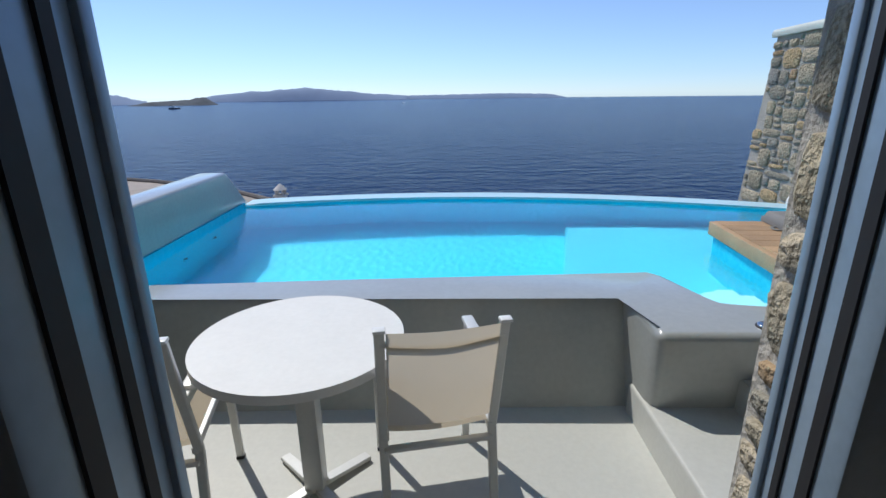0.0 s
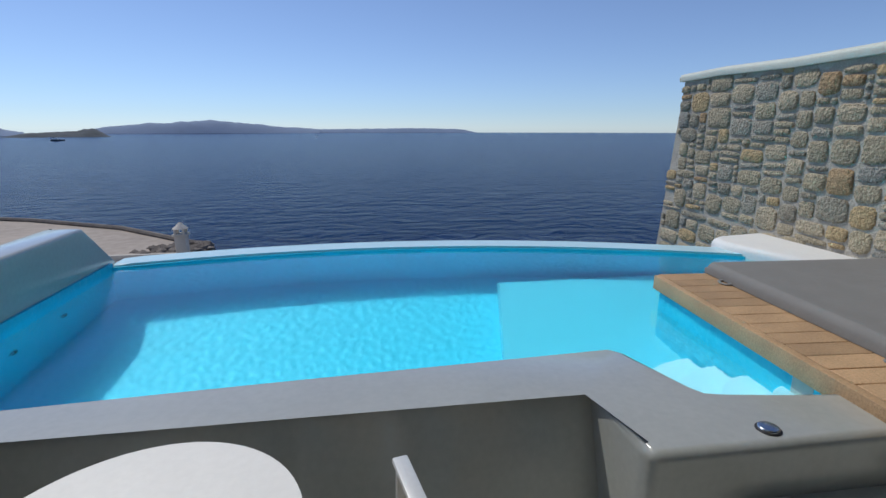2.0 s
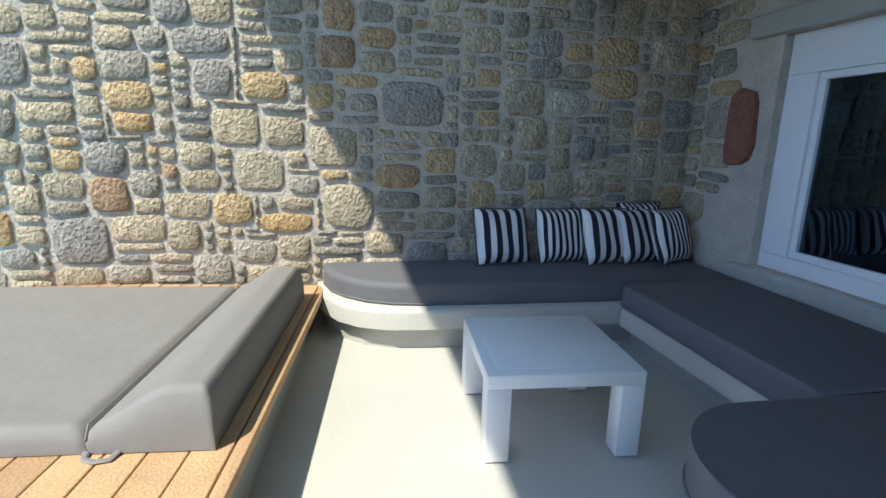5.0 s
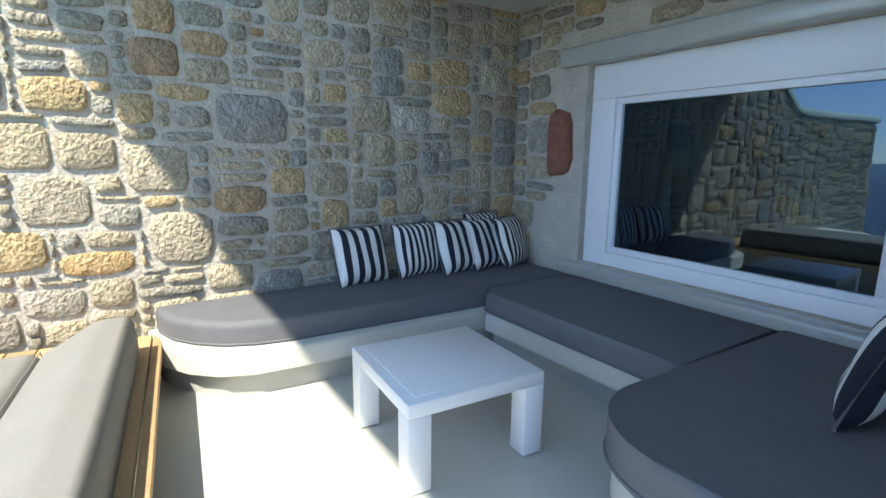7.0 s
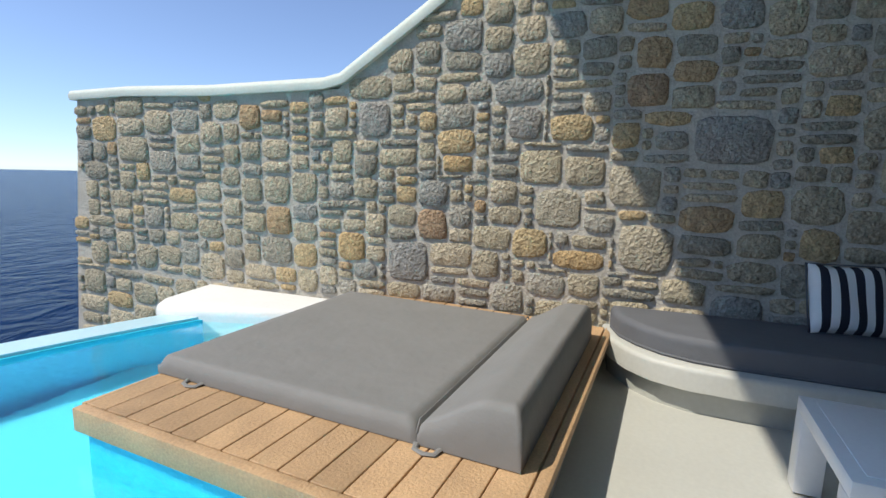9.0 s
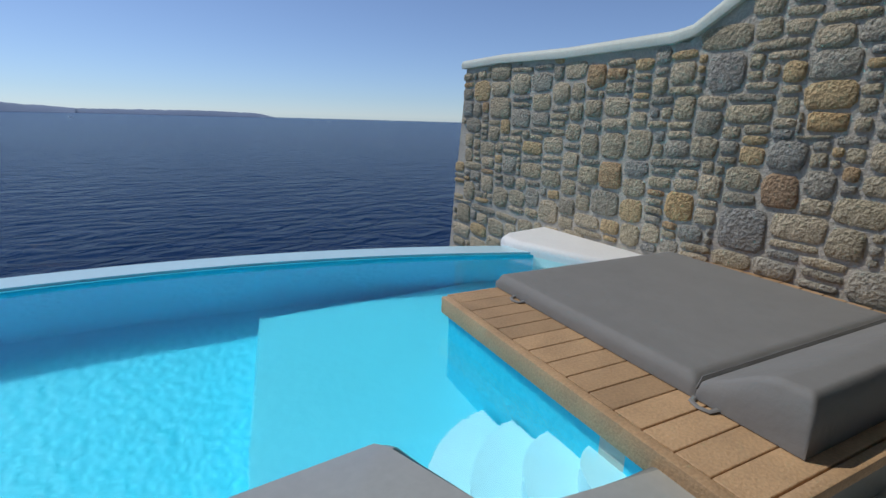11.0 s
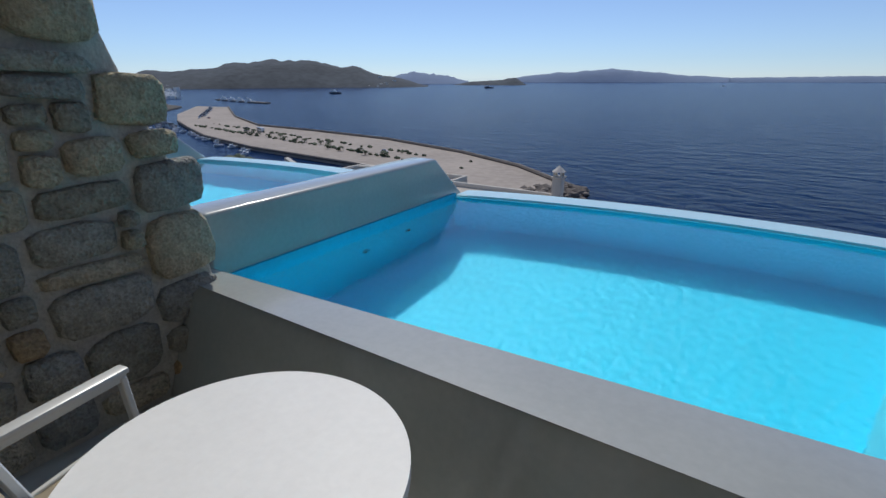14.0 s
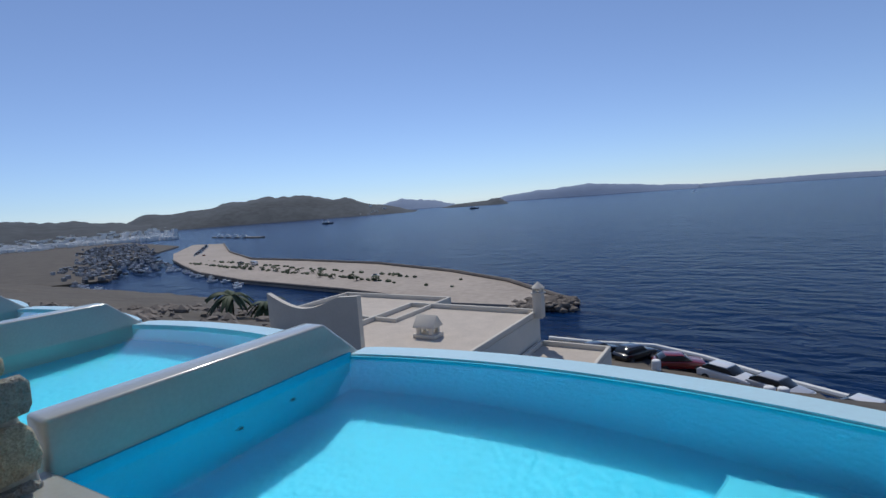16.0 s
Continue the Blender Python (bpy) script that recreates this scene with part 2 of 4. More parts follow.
def prism(points, z0, z1, bevel=0.0, segments=3, bm=None, lower=False):
    """A plan outline, counter-clockwise, raised from z0 to z1; the top edge rounded."""
    b = bmesh.new()
    low = [b.verts.new((x, y, z0)) for x, y in points]
    top = [b.verts.new((x, y, z1)) for x, y in points]
    k = len(points)
    b.faces.new(top)
    b.faces.new(low[::-1])
    for i in range(k):
        b.faces.new((low[i], low[(i + 1) % k], top[(i + 1) % k], top[i]))
    if bevel:
        edges = [e for e in b.edges if all(abs(v.co.z - z1) < 1e-6 for v in e.verts) or lower]
        bmesh.ops.bevel(b, geom=edges, offset=bevel, segments=segments, profile=0.5, affect="EDGES", clamp_overlap=True)
    return join(bm, b)


def side_prism(profile, x0, x1, bevel=0.0, segments=2, bm=None):
    """An outline in y and z, carried from x0 to x1."""
    b = bmesh.new()
    lo = [b.verts.new((x0, y, z)) for y, z in profile]
    hi = [b.verts.new((x1, y, z)) for y, z in profile]
    k = len(profile)
    b.faces.new(lo)
    b.faces.new(hi[::-1])
    for i in range(k):
        b.faces.new((lo[i], hi[i], hi[(i + 1) % k], lo[(i + 1) % k]))
    bmesh.ops.recalc_face_normals(b, faces=b.faces[:])
    if bevel:
        bmesh.ops.bevel(b, geom=b.edges[:], offset=bevel, segments=segments, profile=0.5, affect="EDGES", clamp_overlap=True)
    return join(bm, b)


def tube(points, r, sides=10, bm=None, squash=1.0):
    """A round bar along a line of points."""
    b = bmesh.new()
    rings = []
    pts = [Vector(p) for p in points]
    for i, p in enumerate(pts):
        way = (pts[min(i + 1, len(pts) - 1)] - pts[max(i - 1, 0)]).normalized()
        q = way.to_track_quat("Z", "Y")
        rings.append([b.verts.new(p + q @ Vector((r * math.cos(a), r * squash * math.sin(a), 0))) for a in (2 * math.pi * j / sides for j in range(sides))])
    for u, v in zip(rings, rings[1:]):
        for j in range(sides):
            b.faces.new((u[j], u[(j + 1) % sides], v[(j + 1) % sides], v[j]))
    b.faces.new(rings[0][::-1])
    b.faces.new(rings[-1])
    return join(bm, b)


def bar(p, q, w, d, bm=None, bevel=0.004):
    """A square bar from p to q."""
    p, q = Vector(p), Vector(q)
    b = box(-w / 2, w / 2, -d / 2, d / 2, 0, (q - p).length, bevel, 1)
    b.transform(Matrix.Translation(p) @ (q - p).to_track_quat("Z", "Y").to_matrix().to_4x4())
    return join(bm, b)


def disc(cx, cy, z0, z1, r, sides=48, bevel=0.0, bm=None):
    return prism([(cx + r * math.cos(2 * math.pi * i / sides), cy + r * math.sin(2 * math.pi * i / sides)) for i in range(sides)], z0, z1, bevel, 3, bm)


def rounded(x0, x1, y0, y1, r, corners=(1, 1, 1, 1), n=8):
    """A plan rectangle with chosen corners rounded (SW, SE, NE, NW), counter-clockwise."""
    pts = []
    for (cx, cy, a0), on in zip(((x0, y0, 180), (x1, y0, 270), (x1, y1, 0), (x0, y1, 90)), corners):
        if not on:
            pts.append((cx, cy))
            continue
        ox, oy = cx + (r if cx == x0 else -r), cy + (r if cy == y0 else -r)
        pts += [(ox + r * math.cos(radians(a0 + 90 * i / n)), oy + r * math.sin(radians(a0 + 90 * i / n))) for i in range(n + 1)]
    return pts


def structure(name, bm, mat, label, category="", smooth=40):
    return tagged(finish(name, bm, mat, None, smooth), label, category or name.split("_")[0], kind="structure")


# ---- fieldstone walls ----
def stone_mesh(rng, w, h, depth):
    """One rough flat-faced stone, its back on the local y-z plane and its face towards -x."""
    k = 10
    verts, faces = [], []
    turn, square = rng.uniform(-0.2, 0.2), rng.uniform(0.38, 0.6)
    ring = []
    for i in range(k):
        a = 2 * math.pi * (i + 0.5) / k + turn
        c, d = math.cos(a), math.sin(a)
        r = rng.uniform(0.9, 1.05)
        ring.append((0.5 * w * r * math.copysign(abs(c) ** square, c), 0.5 * h * r * math.copysign(abs(d) ** square, d)))
    for inset, d in ((1.02, -0.2), (0.985, 0.62), (0.88, 0.97)):
        for y, z in ring:
            verts.append((-depth * d * rng.uniform(0.85, 1.12), y * inset, z * inset))
    verts.append((-depth * rng.uniform(0.85, 1.15), rng.uniform(-0.1, 0.1) * w, rng.uniform(-0.1, 0.1) * h))
    for s in (0, k):
        for i in range(k):
            j = (i + 1) % k
            faces.append((s + i, s + k + i, s + k + j, s + j))
    for i in range(k):
        faces.append((2 * k + i, 3 * k, 2 * k + (i + 1) % k))
    return verts, faces


def rubble(rng, length, height, big=1.0, fixed=()):
    """Random rubble: stones of mixed sizes fitted round the fixed ones; (along, up, width, height, tone)."""
    c = 0.038 * big
    nx, nz = max(1, round(length / c)), max(1, round(height / c))
    taken = np.zeros((nz, nx), bool)
    for along, up, w, h, tone in fixed:
        i, k = round((along - w / 2) / c), round((up - h / 2) / c)
        wi, hk = max(1, round(w / c)), max(1, round(h / c))
        if i < 0 or k < 0 or i + wi > nx or k + hk > nz or taken[k:k + hk, i:i + wi].any():
            continue
        taken[k:k + hk, i:i + wi] = True
        yield i * c, k * c, wi * c, hk * c, tone
    for k in range(nz):
        for i in range(nx):
            if taken[k, i]:
                continue
            pick = rng.random()
            if pick < 0.22:
                wi, hk = rng.randint(6, 9), rng.randint(5, 7)
            elif pick < 0.58:
                wi, hk = rng.randint(5, 8), rng.randint(3, 5)
            elif pick < 0.88:
                wi, hk = rng.randint(5, 10), 2
            else:
                wi, hk = rng.randint(2, 3), rng.randint(2, 3)
            run = 0
            while run < wi and i + run < nx and not taken[k, i + run]:
                run += 1
            left = 0
            while left < 3 and i + run + left < nx and not taken[k, i + run + left]:
                left += 1
            if left < 3:
                run += left
            hk = min(hk, run if run > 2 else 2)
            up = 0
            while up < hk and k + up < nz and not taken[k + up, i:i + run].any():
                up += 1
            taken[k:k + up, i:i + run] = True
            if run * up >= 2:
                yield i * c, k * c, run * c, up * c, ""


def lay_stones(wall, m, length, height, inside, near, seed, big=1.0, depth=0.02, limit=300, fixed=()):
    """Stones on a wall's face: m carries (0, along, up) with the face towards -x; near ones are parts, the rest one joined part."""
    rng = random.Random(seed)
    rest_v, rest_f, made = [], [], 0
    for s, z, w, h, tone in rubble(rng, length, height, big, fixed):
        c = (s + w / 2, z + h / 2)
        if not inside(s, z, w, h):
            continue
        gap = rng.uniform(0.008, 0.026)
        wander = 0.03 * math.sin(1.9 * c[0] + 1.1 * c[1])
        v, f = stone_mesh(rng, max(w - gap, 0.022), max(h - gap, 0.022), depth * rng.uniform(0.7, 1.35))
        tilt = Matrix.Translation((0, c[0], c[1] + wander)) @ Matrix.Rotation(rng.uniform(-0.06, 0.06), 4, "X")
        if tone or (near(*c) and made < limit):
            me = bpy.data.meshes.new("stone")
            me.from_pydata(v, [], f)
            me.materials.append(STONE_TONES[tone] if tone else STONE)
            me.polygons.foreach_set("use_smooth", [True] * len(me.polygons))
            ob = new("stone", me)
            ob.parent = wall
            ob.matrix_world = m @ tilt
            made += 1
        else:
            k = len(rest_v)
            rest_v += [tuple(m @ (tilt @ Vector(p))) for p in v]
            rest_f += [tuple(i + k for i in q) for q in f]
    if rest_v:
        me = bpy.data.meshes.new("stones")
        me.from_pydata(rest_v, [], rest_f)
        me.materials.append(STONE_REST)
        me.polygons.foreach_set("use_smooth", [True] * len(me.polygons))
        ob = new("stones", me)
        ob.parent = wall
        tagged(ob, kind="stuff")


# ---- floors ----
DINING, TREAD, LOUNGE, COPING, WATER, RIM_Z, POOL_BED = -0.21, -0.036, 0.116, 0.345, 0.215, 0.25, -0.72
structure("floor_dining", prism([(-2.1, 0.9), (1.3, 0.9), (1.3, 3.2), (-2.1, 3.2)], -0.5, DINING), FLOOR, "pale grey-green cement floor of the sunken dining patio", "floor")
structure("step_lower", prism([(1.25, 1.44), (1.70, 1.44), (1.70, 2.75), (1.25, 2.75)], -0.5, TREAD, 0.02), FLOOR, "rounded cement step between dining patio and lounge", "step")
structure("floor_lounge", prism([(1.33, -0.6), (4.75, -0.6), (4.75, 2.75), (1.66, 2.75), (1.66, 1.43), (1.33, 1.43)], -0.5, LOUNGE, 0.02), FLOOR, "pale cement floor of the raised lounge", "floor")

# ---- pool ----
def rim_y(x):
    return 6.44 - (0.062 if x < 0.2 else 0.061) * (x - 0.2) ** 2


def rim_line(x0, x1, shift, n=40):
    return [(x0 + (x1 - x0) * i / n, rim_y(x0 + (x1 - x0) * i / n) + shift) for i in range(n + 1)]


def parapet():
    """Smooth parapet: level top, leaning face on the patio side, all edges rounded over."""
    top = [(-1.95, 2.97), (1.262, 2.99), (1.265, 2.60), (1.275, 2.55), (1.31, 2.53), (2.32, 2.50), (2.32, 2.80), (1.80, 2.81), (1.70, 2.84), (1.655, 2.92), (1.61, 3.30), (1.58, 3.335), (1.53, 3.34), (0.0, 3.28), (-1.95, 3.22)]
    b = prism(top, -0.5, COPING)
    for v in b.verts:
        if v.co.z < 0 and 2.9 < v.co.y < 3.0 and v.co.x < 1.263:
            v.co.y -= 0.20 * (COPING - v.co.z) / (COPING - DINING)
    rim = [e for e in b.edges if all(abs(v.co.z - COPING) < 1e-6 for v in e.verts)]
    bmesh.ops.bevel(b, geom=rim, offset=0.04, segments=6, profile=0.5, affect="EDGES", clamp_overlap=False)
    return b


structure("coping", parapet(), PLASTER, "smooth grey cement parapet with rounded coping between patio and pool", "parapet", 60)
structure("deck_base", prism([(2.325, 2.47), (4.70, 2.33), (4.70, 4.07), (2.45, 4.25), (2.34, 2.95)], -0.9, 0.338, 0.01), PLASTER, "plastered base under the timber deck", "pool wall")
structure("pool_bed", prism([(-2.2, 3.0), (4.72, 3.0), (4.72, 6.3), (-2.2, 6.6)], POOL_BED - 0.3, POOL_BED), BLUE, "pale blue painted bed of the pool", "pool")
structure("pool_wall_patio", prism([(-1.93, 3.215), (0.0, 3.275), (1.53, 3.335), (1.575, 3.33), (1.605, 3.30), (1.65, 2.92), (1.695, 2.838), (1.80, 2.805), (2.33, 2.795), (2.33, 2.82), (1.81, 2.832), (1.72, 2.862), (1.68, 2.93), (1.635, 3.31), (1.60, 3.352), (1.54, 3.365), (0.0, 3.305), (-1.93, 3.245)], POOL_BED, RIM_Z + 0.02), BLUE, "blue painted pool side below the coping", "pool wall", 60)
structure("pool_wall_deck", prism([(2.33, 2.8), (2.355, 2.8), (2.47, 4.25), (4.35, 4.08), (4.35, 4.12), (2.44, 4.29)], POOL_BED, RIM_Z + 0.03), BLUE, "blue painted pool side under the deck", "pool wall")
outer = rim_line(-1.93, 4.6, 0.0)
inner = rim_line(-1.93, 4.6, -0.27)
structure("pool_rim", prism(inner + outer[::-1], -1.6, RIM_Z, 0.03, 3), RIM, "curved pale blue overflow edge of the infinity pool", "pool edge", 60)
structure("pool_wall_sea", prism(rim_line(-1.93, 4.6, -0.30) + rim_line(-1.93, 4.6, -0.268)[::-1], POOL_BED, WATER + 0.015), BLUE, "blue painted inner side of the curved pool edge", "pool wall", 60)
structure("pool_ledge", prism([(1.05, 3.25), (2.4, 2.75), (2.45, 4.3), (4.35, 4.1), (4.15, 5.45), (1.6, 5.6), (1.25, 4.2)], POOL_BED, POOL_BED + 0.25, 0.02), LEDGE, "pool ledge beside the deck, painted paler to look shallow", "pool ledge")
# steps borrow the pale rim paint to imitate light through shallower water
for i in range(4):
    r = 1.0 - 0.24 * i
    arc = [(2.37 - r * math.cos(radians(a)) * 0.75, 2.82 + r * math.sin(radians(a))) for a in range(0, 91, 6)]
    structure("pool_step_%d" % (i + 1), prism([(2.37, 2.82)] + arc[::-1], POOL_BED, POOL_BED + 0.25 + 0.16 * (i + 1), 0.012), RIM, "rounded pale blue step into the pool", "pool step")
structure("pool_side_white", prism([(4.31, 4.1), (4.70, 4.1), (4.70, 5.9), (4.1, 5.82), (3.98, 5.74), (3.93, 5.62), (3.94, 5.44)], -1.6, 0.325, 0.07, 5), WHITE, "white plastered ledge with rounded edge beside the stone wall", "ledge", 60)
surface = structure("water_pool", prism([(-1.93, 3.23), (0.0, 3.29), (1.54, 3.35), (1.59, 3.34), (1.62, 3.305), (1.665, 2.925), (1.71, 2.85), (1.81, 2.82), (2.345, 2.81), (2.46, 4.27), (4.33, 4.1), (4.03, rim_y(4.03) - 0.26)] + rim_line(-1.93, 3.95, -0.26, 24)[::-1], WATER - 0.002, WATER), POOL_WATER, "clear turquoise pool water with fine ripples", "water")
bm = bmesh.new()
bm.from_mesh(surface.data)
bmesh.ops.delete(bm, geom=[f for f in bm.faces if f.normal.z < 0.5], context="FACES")
bm.to_mesh(surface.data)
bm.free()
surface.visible_shadow = False


def divider(x, label):
    """Sloping-ended plaster wall between two pools; its face towards +x stands at x."""
    prof = [(3.16, -1.6), (6.1, -1.6), (6.1, 0.2), (5.58, 0.65), (3.22, 0.65)]
    return structure("pool_divider", side_prism(prof, x - 0.28, x, 0.03, 3), PLASTER, label, "wall", 60)


divider(-1.93, "grey plastered wall with sloping end dividing two pools")
structure("pool_divider_curb", box(-1.932, -1.905, 3.2, 5.9, POOL_BED, WATER + 0.05), BLUE, "blue painted strip along the dividing wall", "pool wall")
for jy, jz in ((4.5, -0.24), (5.07, -0.2)):
    jet = thing("pool_jet", (-1.905, jy, jz), "small round pool inlet set in the blue wall", "pool jet", "inlets of the pool")
    b = disc(0, 0, 0, 0.012, 0.035, 20, 0.004)
    b.transform(Matrix.Rotation(radians(90), 4, "Y"))
    part("ring", b, CHROME, jet)
    b = disc(0, 0, 0.012, 0.016, 0.018, 14)
    b.transform(Matrix.Rotation(radians(90), 4, "Y"))
    part("nozzle", b, RUBBER, jet)
button = thing("pool_button", (1.79, 2.60, COPING), "round steel cap on the grey coping", "steel cap")
part("cap", disc(0, 0, 0, 0.014, 0.038, 28, 0.006), CHROME, button)
part("collar", disc(0, 0, 0, 0.005, 0.045, 28, 0.002), RUBBER, button)

# neighbouring pools, stepping away along the hillside
for i in range(1, 4):
    dx = -4.47 * i
    divider(-1.93 + dx, "grey plastered wall with sloping end between neighbouring pools")
    pl = [(x + dx, y) for x, y in rim_line(-1.93, 2.27, 0.0, 20)]
    pi = [(x + dx, y) for x, y in rim_line(-1.93, 2.27, -0.27, 20)]
    structure("neighbour_rim_%d" % i, prism(pi + pl[::-1], -1.6, RIM_Z, 0.03, 3), RIM, "pale curved edge of a neighbouring pool", "pool edge", 60)
    structure("neighbour_bed_%d" % i, prism([(-2 + dx, 2.9), (2.3 + dx, 2.9), (2.3 + dx, 6.3), (-2 + dx, 6.3)], POOL_BED - 0.2, POOL_BED), BLUE, "blue painted bed of a neighbouring pool", "pool")
    structure("neighbour_coping_%d" % i, prism([(-2 + dx, 2.7), (2.3 + dx, 2.7), (2.3 + dx, 3.1), (-2 + dx, 3.1)], -0.9, COPING, 0.04), PLASTER, "grey parapet of a neighbouring pool", "parapet")
    b = bmesh.new()
    b.faces.new([b.verts.new((x, y, WATER)) for x, y in [(-1.94 + dx, 3.05), (2.28 + dx, 3.05)] + pi[::-1]])
    w = structure("water_neighbour_%d" % i, b, POOL_WATER, "turquoise water of a neighbouring pool", "water")
    w.visible_shadow = False

# ---- stone walls ----
WALL_X = 4.70
def wall_top(y):
    return 2.06 if y > 4.47 else min(2.06 + (4.47 - y) * 0.64, 3.3)


def wall_end(z):
    return 7.52 + (2.06 - z) * 0.115


profile = [(-0.95, -3.0), (wall_end(-3.0), -3.0), (wall_end(2.06), 2.06), (4.47, 2.06), (2.53, 3.3), (-0.95, 3.3)]
east = structure("wall_east", side_prism(profile, WALL_X, WALL_X + 0.45), MORTAR, "tall fieldstone boundary wall with mortar joints and stepped top", "wall")
line = [(wall_end(2.06) + 0.05, 2.10), (6.8, 2.115), (5.8, 2.09), (5.0, 2.10), (4.6, 2.105), (4.42, 2.14), (3.8, 2.53), (3.2, 2.92), (2.53, 3.33)]
b = bmesh.new()
rings = []
for i, (y, z) in enumerate(line):
    (ya, za), (yb, zb) = line[max(i - 1, 0)], line[min(i + 1, len(line) - 1)]
    d = Vector((0, yb - ya, zb - za)).normalized()
    up = Vector((0, -d.z, d.y)) * (-1 if d.y < 0 else 1)
    rings.append([b.verts.new(Vector((WALL_X + 0.225 + 0.27 * cx, y, z)) + up * 0.055 * cz) for cx, cz in ((-1, -0.9), (-1.04, 0.0), (-0.95, 0.75), (-0.75, 1), (0.75, 1), (0.95, 0.75), (1.04, 0), (1, -0.9))])
for u, v in zip(rings, rings[1:]):
    for j in range(8):
        b.faces.new((u[j], u[(j + 1) % 8], v[(j + 1) % 8], v[j]))
b.faces.new(rings[0])
b.faces.new(rings[-1][::-1])
bmesh.ops.recalc_face_normals(b, faces=b.faces[:])
structure("wall_cap", b, CAP, "pale green-white rounded plaster cap along the stone wall", "trim", 50)

FACADE_Y = -0.57
WIN = (2.0, 3.93, 0.635, 2.09)
south = structure("wall_lounge", box(1.2, WIN[0], FACADE_Y - 0.35, FACADE_Y, -0.5, 5.6), MORTAR, "fieldstone house wall beside the lounge window", "wall")
structure("wall_lounge_corner", box(WIN[1], WALL_X, FACADE_Y - 0.35, FACADE_Y, -0.5, 5.6), MORTAR, "fieldstone house wall in the lounge corner", "wall")
structure("wall_lounge_above", box(WIN[0], WIN[1], FACADE_Y - 0.35, FACADE_Y, WIN[3], 5.6), MORTAR, "fieldstone house wall above the window", "wall")
structure("wall_lounge_below", box(WIN[0], WIN[1], FACADE_Y - 0.35, FACADE_Y, -0.5, WIN[2]), MORTAR, "fieldstone house wall below the window", "wall")
structure("trim_lintel", box(1.37, 4.16, FACADE_Y - 0.1, FACADE_Y + 0.07, WIN[3] + 0.004, WIN[3] + 0.14, 0.02, 3), PLASTER, "grey plastered lintel over the lounge window", "trim")
structure("trim_sill", box(1.37, 4.07, FACADE_Y - 0.2, FACADE_Y + 0.10, WIN[2] - 0.10, WIN[2] - 0.004, 0.025, 3), PLASTER, "grey plastered sill below the lounge window", "trim")

DOOR_Y = 1.45
structure("wall_dining", box(0.95, 1.36, 1.0, 1.44, -0.5, 5.6), MORTAR, "rough stone jamb beside the patio door", "wall")
structure("wall_dining_return", box(1.12, 1.36, FACADE_Y, 1.0, -0.5, 5.6), MORTAR, "stone side wall of the lounge", "wall")
structure("wall_dining_left", box(-2.2, -0.75, 1.05, 1.36, -0.5, 5.6), MORTAR, "stone house wall beside the patio door", "wall")
structure("wall_dining_above", box(-0.75, 1.36, 1.05, 1.36, 2.15, 5.6), MORTAR, "stone house wall above the patio door", "wall")
left_profile = [(1.45, -0.5), (3.02, -0.5), (3.13, 0.3), (3.07, 0.75), (3.0, 1.0), (2.92, 1.2), (2.85, 1.42), (2.78, 1.66), (2.68, 1.95), (2.52, 2.3), (2.25, 2.6), (1.45, 2.9)]
west = structure("wall_west", side_prism(left_profile, -2.15, -1.75, 0.03), MORTAR, "dark fieldstone side wall with curved worn end", "wall", 50)

# roof over the lounge
structure("ceiling_lounge", box(-1.0, 5.15, -0.9, 4.55, 5.60, 5.80), WHITE, "white slab roof above the lounge", "ceiling")
# rooms behind the openings
structure("floor_room", box(-2.6, 4.7, -4.0, 0.9, -0.5, DINING - 0.004), TEAK, "wooden floor of the room", "floor")
structure("floor_threshold", box(-0.75, 0.948, 0.9, 1.36, -0.45, DINING + 0.004), PLASTER, "cement threshold of the patio door", "floor")
structure("wall_room_south", box(-2.8, 4.9, -4.2, -4.0, -0.5, 3.3), INNER, "plain inner wall of the room", "wall")
structure("wall_room_west", box(-2.8, -2.6, -4.0, 1.05, -0.5, 3.3), INNER, "plain inner wall of the room", "wall")
structure("wall_room_east", box(4.71, 4.9, -4.0, -0.7, -0.5, 3.3), INNER, "plain inner wall of the room", "wall")
structure("ceiling_room", box(-2.8, 4.9, -4.2, 1.05, 2.6, 2.66), INNER, "plain white ceiling of the room", "ceiling")


# ---- lounge window and patio door ----
def window():
    x0, x1, z0, z1 = WIN
    y = FACADE_Y - 0.06
    ob = thing("window_1", ((x0 + x1) / 2, y, z0), "fixed white-framed window with dark reflecting glass", "window")
    tagged(ob, kind="structure")
    w, h = (x1 - x0) / 2, z1 - z0
    for name, a in (("frame_bottom", (-w, w, 0, 0.1)), ("frame_top", (-w, w, h - 0.24, h)), ("frame_side", (-w, -w + 0.09, 0.1, h - 0.24)), ("frame_side", (w - 0.21, w, 0.1, h - 0.24))):
        part(name, box(a[0], a[1], -0.09, 0, a[2], a[3], 0.006), FRAME_WHITE, ob)
    gx0, gx1, gz0, gz1 = -w + 0.09, w - 0.21, 0.1, h - 0.24
    for a in ((gx0, gx1, gz0, gz0 + 0.045), (gx0, gx1, gz1 - 0.045, gz1), (gx0, gx0 + 0.045, gz0 + 0.045, gz1 - 0.045), (gx1 - 0.045, gx1, gz0 + 0.045, gz1 - 0.045)):
        part("sash", box(a[0], a[1], -0.075, -0.02, a[2], a[3], 0.005), FRAME_WHITE, ob)
    g = part("pane", box(gx0 + 0.04, gx1 - 0.04, -0.055, -0.045, gz0 + 0.04, gz1 - 0.04), GLASS, ob, "dark reflecting glass pane")
    g.visible_shadow = False
    return ob


